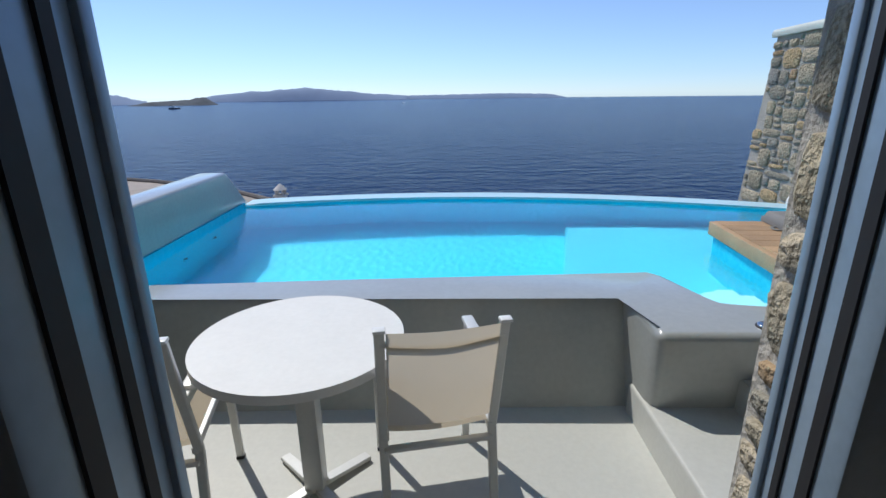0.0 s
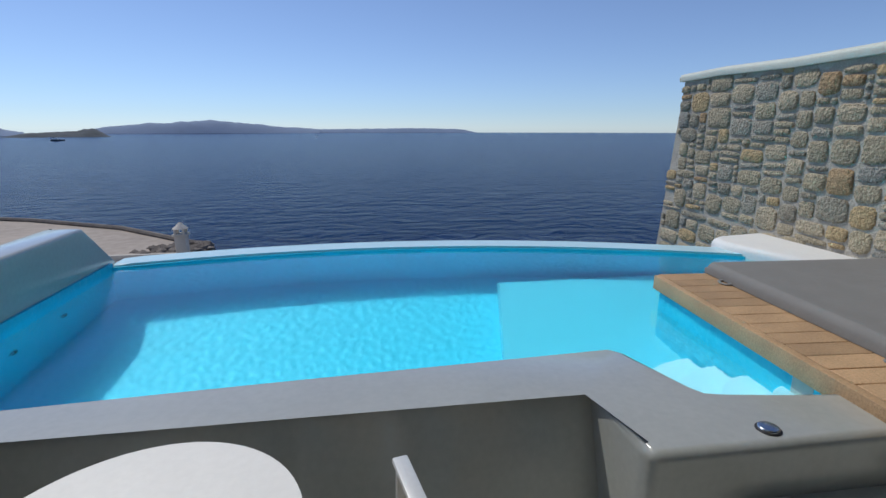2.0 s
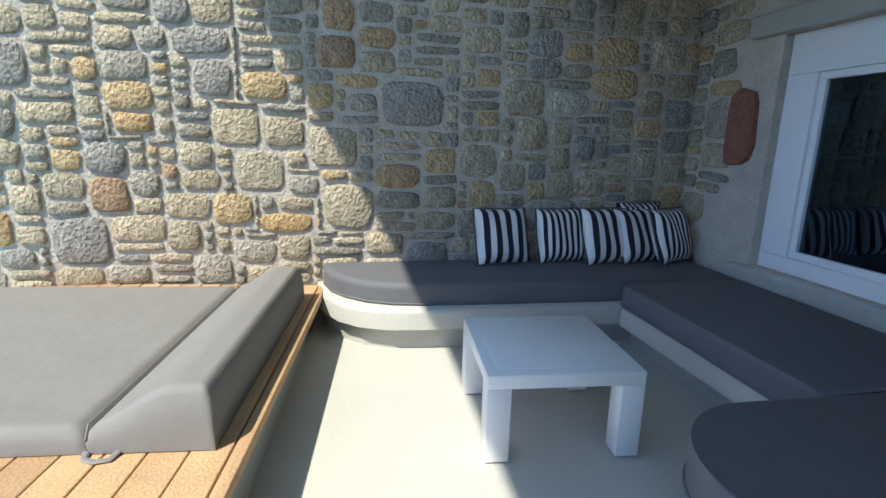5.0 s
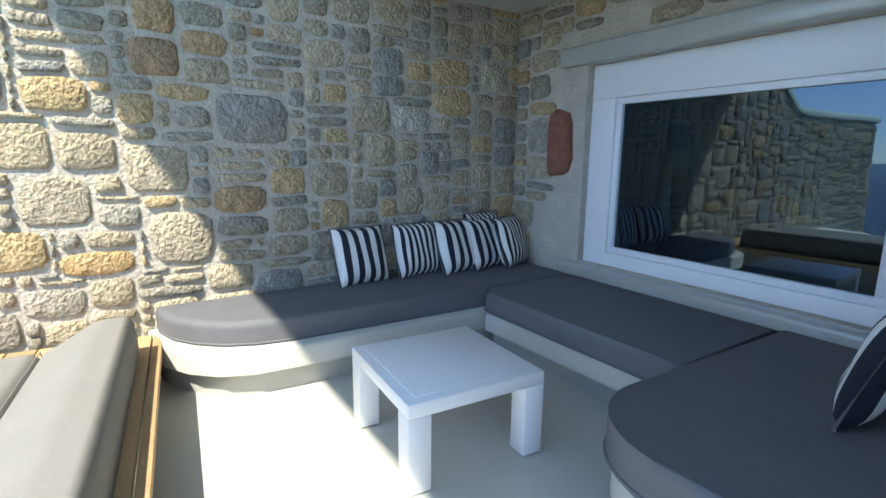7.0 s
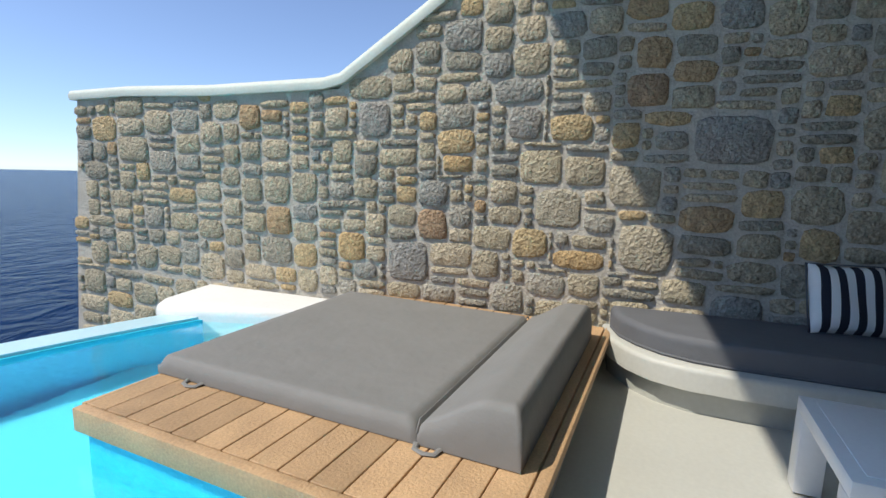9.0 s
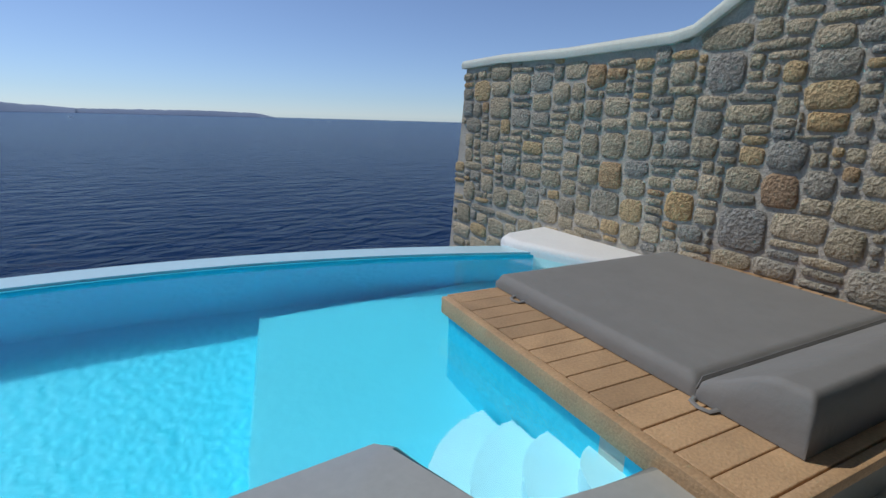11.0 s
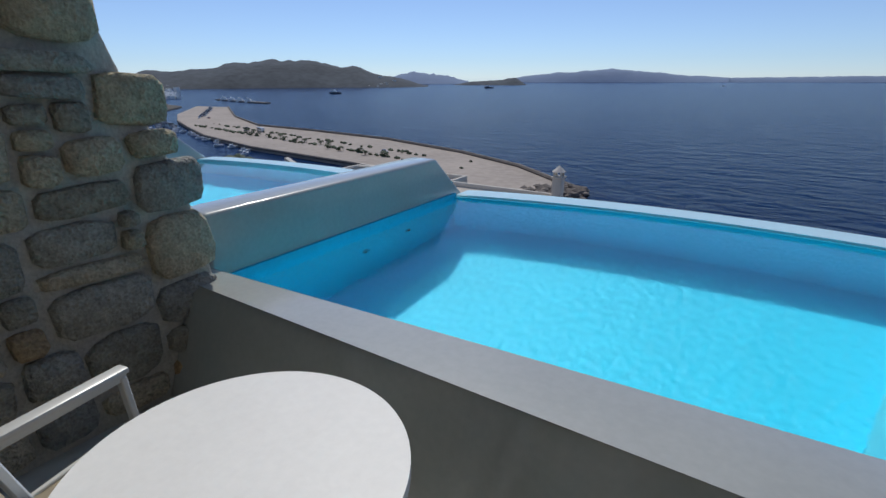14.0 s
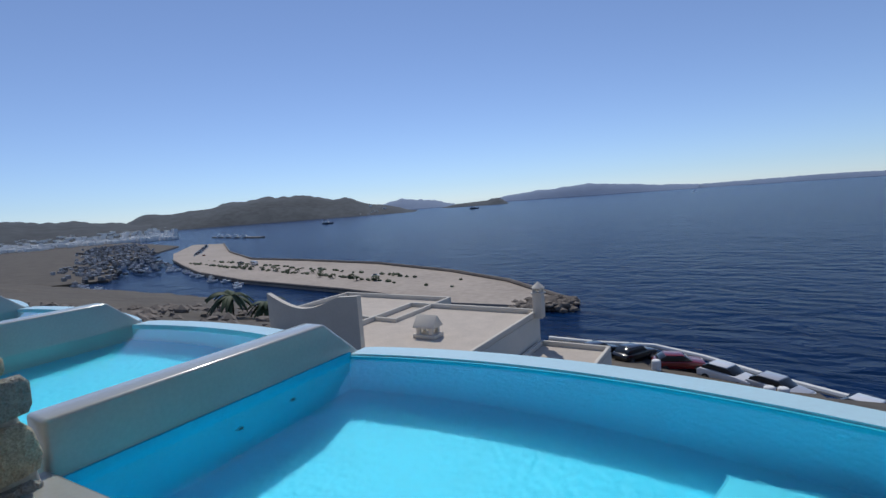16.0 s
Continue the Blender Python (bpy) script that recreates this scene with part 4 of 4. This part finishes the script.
# ---- houses below ----
def house(name, at, size, roof_parapet, label, wall=CREAM):
    """Flat-roofed cubic house; at: middle of the roof; size: x, y and height."""
    ob = thing(name, at, label, "house")
    w, d, h = size[0] / 2, size[1] / 2, size[2]
    part("wall", box(-w, w, -d, d, -h, -0.02, 0.05), wall, ob)
    part("roof", box(-w + 0.3, w - 0.3, -d + 0.3, d - 0.3, -0.02, 0.03), ROOFING, ob, "pebbled pinkish flat roof")
    t, p = 0.3, roof_parapet
    for a in ((-w, w, -d, -d + t), (-w, w, d - t, d), (-w, -w + t, -d + t, d - t), (w - t, w, -d + t, d - t)):
        part("parapet", box(a[0], a[1], a[2], a[3], -0.02, p, 0.08, 2), wall, ob)
    return ob


house("white_house", (-21.2, 35.4, -8.9), (14.1, 16.0, 12), 0.48, "cream cubic house with pebbled flat roof and parapet")
house("terrace_house", (-10.9, 37.3, -11.5), (6.1, 11.0, 9), 0.45, "small cream house with flat roof terrace")
house("flat_roof_house", (-33, 42, -9.0), (15, 10, 9), 0.5, "low cream house with several flat roofs")
house("annex_house", (-46, 52, -12.5), (10, 9, 8), 0.4, "low cream annex beside the harbour slope")
house("dark_wall_house", (-33, 27, -7.6), (12, 0.8, 6), 0.1, "long dark grey retaining wall on the slope", PLASTER)
wave = thing("wavy_wall", (-26.7, 28.3, -8.9), "cream screen wall with wavy top edge", "wall")
b = bmesh.new()
n = 30
prof = [(-3.5 + 7.0 * i / n, 3.1 - 0.75 * math.sin(math.pi * min(1, i / n * 1.25)) + (0.0 if i < 24 else 0.12 * (i - 24) / 6)) for i in range(n + 1)]
lo = [[b.verts.new((x, y, -2)) for x, z in prof] for y in (-0.15, 0.15)]
hi = [[b.verts.new((x, y, z)) for x, z in prof] for y in (-0.15, 0.15)]
for i in range(n):
    b.faces.new((lo[0][i], lo[0][i + 1], hi[0][i + 1], hi[0][i]))
    b.faces.new((lo[1][i + 1], lo[1][i], hi[1][i], hi[1][i + 1]))
    b.faces.new((hi[0][i], hi[0][i + 1], hi[1][i + 1], hi[1][i]))
for i in (0, n):
    b.faces.new((lo[0][i], hi[0][i], hi[1][i], lo[1][i]))
bmesh.ops.recalc_face_normals(b, faces=b.faces[:])
part("panel", b, CREAM, wave)
wave.scale = (1.38, 1.38, 1.38)

chimney = thing("chimney", (-20.0, 34.0, -8.86), "little cream chimney shaped like a gabled house", "chimney")
part("base", box(-0.75, 0.75, -0.5, 0.5, 0, 0.22, 0.03), CREAM, chimney)
for u in (-1, 1):
    for v in (-1, 1):
        part("pier", box(min(u * 0.55, u * 0.3), max(u * 0.55, u * 0.3), min(v * 0.4, v * 0.22), max(v * 0.4, v * 0.22), 0.22, 0.62), CREAM, chimney)
part("gable_roof", side_prism([(-0.55, 0.6), (0.55, 0.6), (0.5, 0.72), (0, 1.3), (-0.5, 0.72)], -0.7, 0.7, 0.02), CREAM, chimney)

belfry = thing("roof_tower", (-13.8, 42.4, -8.95), "slim cream tower with a small cap on the roof corner", "tower")
part("shaft", box(-0.3, 0.3, -0.3, 0.3, 0, 1.55, 0.03), CREAM, belfry)
part("ledge", box(-0.38, 0.38, -0.38, 0.38, 1.55, 1.66, 0.02), CREAM, belfry)
for u in (-1, 1):
    for v in (-1, 1):
        part("post", box(u * 0.22 - 0.06, u * 0.22 + 0.06, v * 0.22 - 0.06, v * 0.22 + 0.06, 1.66, 1.95), CREAM, belfry)
b = bmesh.new()
bmesh.ops.create_cone(b, cap_ends=True, segments=16, radius1=0.42, radius2=0.06, depth=0.34, matrix=Matrix.Translation((0, 0, 2.12)))
part("cap", b, CREAM, belfry)
for ob in (chimney, belfry):
    ob.scale = (1.38, 1.38, 1.38)

# ---- coast road, cars, bollards ----
road_line = [(-16, 50.6), (-11, 50.4), (-5.8, 51.0), (-1.5, 49.0), (2.7, 46.0), (7.5, 43.2), (13, 39.6), (20, 35.0), (30, 29)]
structure("road", prism([(x, y - 8) for x, y in road_line] + road_line[::-1], -15.6, -13.75), ASPHALT, "asphalt coast road with parked cars", "road")
structure("road_wall", tube([(x, y + 0.1, -13.3) for x, y in road_line], 0.24, 8), WHITE, "white low wall along the coast road", "wall")
CAR_PAINT = {k: material(k + "_car_paint", c, 0.25, vary=0.03, coat=0.6) for k, c in (("black", (0.012, 0.012, 0.014)), ("silver", (0.45, 0.46, 0.48)), ("red", (0.20, 0.01, 0.015)), ("white", (0.75, 0.75, 0.74)))}
CAR_GLASS = material("car_glass", (0.02, 0.025, 0.03), 0.06, vary=0.02)


def car(paint, at, turn):
    """A hatchback, lengthwise along local x."""
    ob = thing("car", at, paint + " hatchback parked on the coast road", "car", "cars parked along the road", turn)
    outline = [(-2.0, 0.35), (2.0, 0.35), (2.05, 0.62), (1.95, 0.82), (1.05, 0.95), (-1.75, 1.0), (-2.02, 0.8)]
    m = Matrix.Rotation(radians(-90), 4, "Z")
    b = side_prism(outline, -0.85, 0.85, 0.08, 2)
    b.transform(m)
    part("body", b, CAR_PAINT[paint], ob)
    b = side_prism([(-1.75, 0.96), (1.0, 0.94), (0.35, 1.38), (-1.1, 1.44), (-1.6, 1.2)], -0.72, 0.72, 0.07, 2)
    b.transform(m)
    part("glazing", b, CAR_GLASS, ob)
    b = side_prism([(-1.15, 1.40), (0.35, 1.37), (0.3, 1.44), (-1.1, 1.48)], -0.66, 0.66, 0.02, 2)
    b.transform(m)
    part("roof", b, CAR_PAINT[paint], ob)
    for x in (-1.25, 1.3):
        for y in (-0.8, 0.8):
            b = disc(0, 0, -0.1, 0.1, 0.32, 20, 0.02)
            b.transform(Matrix.Translation((x, y, 0.32)) @ Matrix.Rotation(radians(90), 4, "X"))
            wheel = part("wheel", b, RUBBER, ob)
            b = disc(0, 0, -0.11, 0.11, 0.18, 16)
            b.transform(Matrix.Translation((x, y, 0.32)) @ Matrix.Rotation(radians(90), 4, "X"))
            part("rim", b, CHROME, wheel)
    for y in (-0.62, 0.62):
        part("headlight", box(1.9, 2.06, y - 0.16, y + 0.16, 0.64, 0.76, 0.02), PAINT, ob)
    return ob


for paint, x, y, turn in (("black", -10.2, 47.6, 60), ("black", -7.0, 47.8, 60), ("red", -3.2, 46.4, 20), ("white", 0.4, 44.6, -28), ("silver", 3.6, 43.0, -30), ("white", 8.4, 40.4, -30)):
    car(paint, (x, y, -13.75), turn)
for x, y in ((-4.6, 44.0), (3.0, 40.8), (3.8, 40.9)):
    bl = thing("bollard", (x, y, -13.75), "white rounded concrete post beside the road", "bollard", "white posts by the road")
    part("post", disc(0, 0, 0, 1.5, 0.36, 20, 0.16), WHITE, bl)
    part("foot", disc(0, 0, 0, 0.12, 0.46, 20, 0.03), WHITE, bl)
    bl.location.z = -13.75

# ---- harbour life ----
rng = random.Random(21)
def far_car(paint):
    ob = thing("parked_car", (0, 0, -36.2), paint + " car parked on the distant quay", "car", "cars on the quay")
    part("body", box(-2.1, 2.1, -0.9, 0.9, 0.3, 0.95, 0.15), CAR_PAINT[paint], ob)
    part("cabin", box(-1.3, 0.9, -0.75, 0.75, 0.95, 1.5, 0.2), CAR_GLASS, ob)
    return ob


kinds = [far_car(k) for k in ("white", "silver", "black", "red")]
spots = [(-170, 208), (-330, 240), (-345, 252), (-470, 300)] + [(-480 - 6 * i + rng.uniform(-1, 1), 296 + 4.4 * i + rng.uniform(-1, 1)) for i in range(28)] + [(-500 - 6 * i, 300 + 4.4 * i + 14) for i in range(20)]
for i, (x, y) in enumerate(spots):
    m = pose(x, y, -36.2, 0, 0, rng.uniform(-30, 40))
    if i < 4:
        kinds[i].matrix_world = m
    else:
        copy_thing(kinds[i % 4 if i % 5 else 0], m)


def boat():
    ob = thing("fishing_boat", (0, 0, SEA_Z), "small white boat moored in the harbour", "boat", "boats moored at the quay")
    b = bmesh.new()
    ring = [(-3, 0.9), (-1, 1.2), (1.5, 1.0), (3.4, 0), (1.5, -1.0), (-1, -1.2), (-3, -0.9)]
    lo_ = [b.verts.new((x * 0.85, y * 0.6, -0.3)) for x, y in ring]
    hi_ = [b.verts.new((x, y, 0.9 + 0.12 * max(0, x))) for x, y in ring]
    b.faces.new(hi_[::-1])
    b.faces.new(lo_)
    for i in range(7):
        b.faces.new((lo_[i], hi_[i], hi_[(i + 1) % 7], lo_[(i + 1) % 7]))
    bmesh.ops.recalc_face_normals(b, faces=b.faces[:])
    part("hull", b, PAINT, ob)
    part("cabin", box(-1.8, 0.4, -0.7, 0.7, 0.9, 2.0, 0.1), PAINT, ob)
    part("cabin_glazing", box(-1.7, 0.42, -0.72, 0.72, 1.4, 1.75), CAR_GLASS, ob)
    part("mast", tube([(0.2, 0, 2), (0.2, 0, 4.2)], 0.06, 6), ALU, ob)
    return ob


one = boat()
one.matrix_world = pose(-385, 216, SEA_Z, 0, 0, 70)
for i in range(22):
    t = i / 21
    if i < 12:
        x, y = -235 - 190 * t * 1.8, 172 + 62 * t * 1.8
    else:
        x, y = -255 - 150 * (t - 0.55) * 2, 128 + 30 * (t - 0.55) * 2
    copy_thing(one, pose(x + rng.uniform(-3, 3), y + rng.uniform(-3, 3), SEA_Z, 0, 0, rng.uniform(40, 110)))


def ship(at, turn, size, label, dark):
    ob = thing("ship", at, label, "ship", "", turn)
    ob.scale = (size, size, size)
    part("hull", prism([(-20, -4), (14, -4), (22, 0), (14, 4), (-20, 4)], 0, 5, 0.3), dark, ob)
    part("deckhouse", box(-16, 4, -3.2, 3.2, 5, 9, 0.4), dark if dark is RUBBER else PAINT, ob)
    part("bridge", box(-10, 0, -2.6, 2.6, 9, 12, 0.4), PAINT, ob)
    part("funnel", box(-12, -9, -1, 1, 12, 15, 0.3), dark, ob)
    return ob


SHIP_BLUE = material("navy_hull", (0.012, 0.02, 0.04), 0.5)
ship((-950, 1806, SEA_Z), 20, 0.9, "dark ship anchored in the bay", SHIP_BLUE)
ship((-985, 1000, SEA_Z), 10, 0.85, "motor yacht crossing the bay", SHIP_BLUE)
ship((-200, 2600, SEA_Z), 5, 0.35, "small white boat far out at sea", PAINT)
ship((900, 2600, SEA_Z), 60, 0.3, "small white boat on the open sea", PAINT)
for i in range(4):
    ship((-760 - 36 * i, 566 + 9 * i, SEA_Z), 12, 0.55, "white yacht moored along the pier", PAINT)


def palm(at, height, spread, seed, label):
    r = random.Random(seed)
    ob = thing("palm_tree", at, label, "tree", "palms by the harbour")
    part("trunk", tube([(0, 0, -1), (0.1, 0, height * 0.5), (0.05, 0.1, height)], 0.22, 8), BARK, ob)
    b = bmesh.new()
    for i in range(26):
        a, lift = r.uniform(0, 6.28), r.uniform(-0.1, 0.9)
        prev = None
        for k in range(7):
            t = k / 6
            d = spread * t
            c = Vector((math.cos(a) * d, math.sin(a) * d, height + spread * (lift * t - 0.85 * t * t)))
            side = Vector((-math.sin(a), math.cos(a), 0)) * spread * 0.13 * math.sin(math.pi * min(1, t * 0.9 + 0.08))
            drop = Vector((0, 0, -spread * 0.06))
            row = (b.verts.new(c + side + drop), b.verts.new(c), b.verts.new(c - side + drop))
            if prev:
                b.faces.new((prev[0], prev[1], row[1], row[0]))
                b.faces.new((prev[1], prev[2], row[2], row[1]))
            prev = row
    part("crown", b, LEAF, ob)
    return ob


palm((-74, 54, terrain(-74, 54)), 4.0, 4.2, 3, "green palm on the slope above the harbour")
palm((-70, 58, terrain(-70, 58)), 3.0, 3.6, 4, "green palm on the slope above the harbour")
b = bmesh.new()
for i in range(700):
    t = rng.random()
    x, y = -400 - 560 * t + rng.uniform(-30, 30), 200 + 260 * t + rng.uniform(-55, 20)
    box(x - 2.2, x + 2.2, y - 1, y + 1, -36.5, -36.4 + rng.choice((1.4, 1.6, 2.6)), bm=b)
tagged(finish("harbour_cars", b, material("mixed_car_colours", (0.22, 0.22, 0.23), 0.4, island=0.95)), "hundreds of parked cars and kiosks round the old harbour", "cars", kind="stuff")
bush = palm((-160, 196, -36.2), 2.2, 2.2, 8, "small palm planted along the quay")
for i in range(16):
    copy_thing(bush, pose(-160 - 11 * i + rng.uniform(-3, 3), 194 + 2.6 * i + rng.uniform(-4, 5), -36.2, 0, 0, rng.uniform(0, 360)))

coach = thing("coach", (-318, 244, -36.2), "white coach parked on the harbour quay", "bus", turn=-20)
part("body", box(-5.5, 5.5, -1.25, 1.25, 0.5, 3.2, 0.2), CAR_PAINT["white"], coach)
part("glazing", box(-5.2, 5.3, -1.27, 1.27, 1.7, 2.6, 0.02), CAR_GLASS, coach)
for x in (-3.5, 3.5):
    for y in (-1.1, 1.1):
        b = disc(0, 0, -0.15, 0.15, 0.5, 16)
        b.transform(Matrix.Translation((x, y, 0.5)) @ Matrix.Rotation(radians(90), 4, "X"))
        part("wheel", b, RUBBER, coach)
structure("harbour_edge", tube([(x, y, -36.1) for x, y in quay[11:]], 0.7, 6), ROCK, "dark stone edge of the harbour basin", "wall")
b = bmesh.new()
rng = random.Random(33)
for i in range(150):
    t = rng.random()
    x, y = -110 - 300 * t + rng.uniform(-6, 6), 186 + 62 * t + rng.choice((0, 0, 16)) + rng.uniform(-2, 2)
    k = bmesh.ops.create_icosphere(b, subdivisions=1, radius=rng.uniform(0.5, 1.3))
    for v in k["verts"]:
        v.co = Vector((v.co.x * 1.6, v.co.y, v.co.z * 0.8)) + Vector((x, y, -35.8)) + Vector([rng.uniform(-0.25, 0.25) for _ in range(3)])
tagged(finish("quay_shrubs", b, LEAF), "dry shrubs and low hedges along the quay", "shrubs", kind="stuff")
b = bmesh.new()
for i in range(260):
    x, y = rng.uniform(-110, -24), rng.uniform(24, 78)
    if y > shore(x) + 3:
        continue
    k = bmesh.ops.create_icosphere(b, subdivisions=1, radius=rng.uniform(0.4, 1.5))
    for v in k["verts"]:
        v.co = Vector((v.co.x * 1.3, v.co.y, v.co.z * 0.7)) + Vector((x, y, terrain(x, y) + 0.1)) + Vector([rng.uniform(-0.3, 0.3) for _ in range(3)])
tagged(finish("slope_rocks", b, ROCK), "dark rocks and scrub on the slope above the harbour", "rocks", kind="stuff")

# ---- stones of the walls ----
BASE_Y = -0.57
LANDMARKS = ((4.34, 0.80, 0.28, 0.27, "ochre"), (3.61, 0.99, 0.25, 0.27, "rust"), (2.86, 0.905, 0.27, 0.22, "ochre"), (2.49, 0.83, 0.37, 0.17, "ochre"),
             (2.10, 0.94, 0.38, 0.36, "tan"), (-0.30, 2.05, 0.30, 0.28, "pale"), (0.49, 1.71, 0.36, 0.20, "pale"), (3.83, 0.68, 0.38, 0.36, "grey"),
             (4.13, 1.83, 0.30, 0.30, "grey"), (2.94, 1.73, 0.28, 0.25, "grey"), (2.62, 1.72, 0.30, 0.20, "ochre"), (3.42, 1.47, 0.26, 0.15, "ochre"),
             (2.68, 1.15, 0.35, 0.30, "tan"), (2.20, 1.34, 0.36, 0.30, "tan"), (1.62, 1.68, 0.44, 0.34, "grey"), (2.16, 1.97, 0.28, 0.22, "rust"))
lay_stones(east, pose(WALL_X, BASE_Y, 0.36), 8.6, 2.9,
           lambda s, z, w, h: s + w < wall_end(z + 0.36) - BASE_Y + 0.05 and z + h * 0.6 + 0.36 < wall_top(s + w / 2 + BASE_Y),
           lambda s, z: 1.6 < s < 4.6 and z < 1.5, 11, 1.0, 0.02, 280,
           [(y - BASE_Y, z - 0.36, w, h, tone) for y, z, w, h, tone in LANDMARKS])
lay_stones(east, pose(WALL_X, 5.3, -2.2), 2.9, 2.56, lambda s, z, w, h: s + w / 2 < wall_end(z - 2.2) - 5.3 - 0.06, lambda s, z: False, 12, 1.25)
lay_stones(south, pose(1.62, FACADE_Y, 0.36, 0, 0, -90), 3.1, 2.8,
           lambda s, z, w, h: not (s < 4.14 - 1.62 and z + h > 0.16 and z < 1.90) and s + w < 3.10,
           lambda s, z: True, 14, 1.1, 0.03)
jamb = bpy.data.objects["wall_dining"]
lay_stones(jamb, pose(0.95, 1.13, -0.2), 0.30, 2.9, lambda s, z, w, h: True, lambda s, z: True, 15, 0.9, 0.016)
lay_stones(jamb, pose(0.96, 1.44, -0.2, 0, 0, -90), 0.38, 3.2, lambda s, z, w, h: True, lambda s, z: True, 16, 0.9, 0.018)
side = bpy.data.objects["wall_dining_return"]
lay_stones(side, pose(1.36, 1.48, 0.06, 0, 0, 180), 1.66, 2.8, lambda s, z, w, h: True, lambda s, z: True, 18, 1.2, 0.03)

RUST = material("rust_red_stone", (0.24, 0.10, 0.065), 0.9, vary=0.35, scale=18, grain=80, bump=0.8, bump_scale=35)
v, f = stone_mesh(random.Random(3), 0.25, 0.52, 0.04)
me = bpy.data.meshes.new("stone")
me.from_pydata(v, [], f)
me.materials.append(RUST)
tall = new("stone", me)
tall.parent = south
tall.matrix_world = pose(4.16, FACADE_Y + 0.012, 1.54, 0, 0, -90)
tagged(tall, "tall rust-red stone")


def west_top(y):
    for (ya, za), (yb, zb) in zip(left_profile[2:], left_profile[3:]):
        if yb <= y <= ya:
            return zb + (za - zb) * (y - yb) / (ya - yb)
    return 0.0 if y > 3.0 else 2.9


lay_stones(west, pose(-1.75, 3.14, -0.2, 0, 0, 180), 1.75, 3.0, lambda s, z, w, h: z + h * 0.55 - 0.2 < west_top(3.14 - s - w * 0.55), lambda s, z: True, 17, 1.3, 0.05)
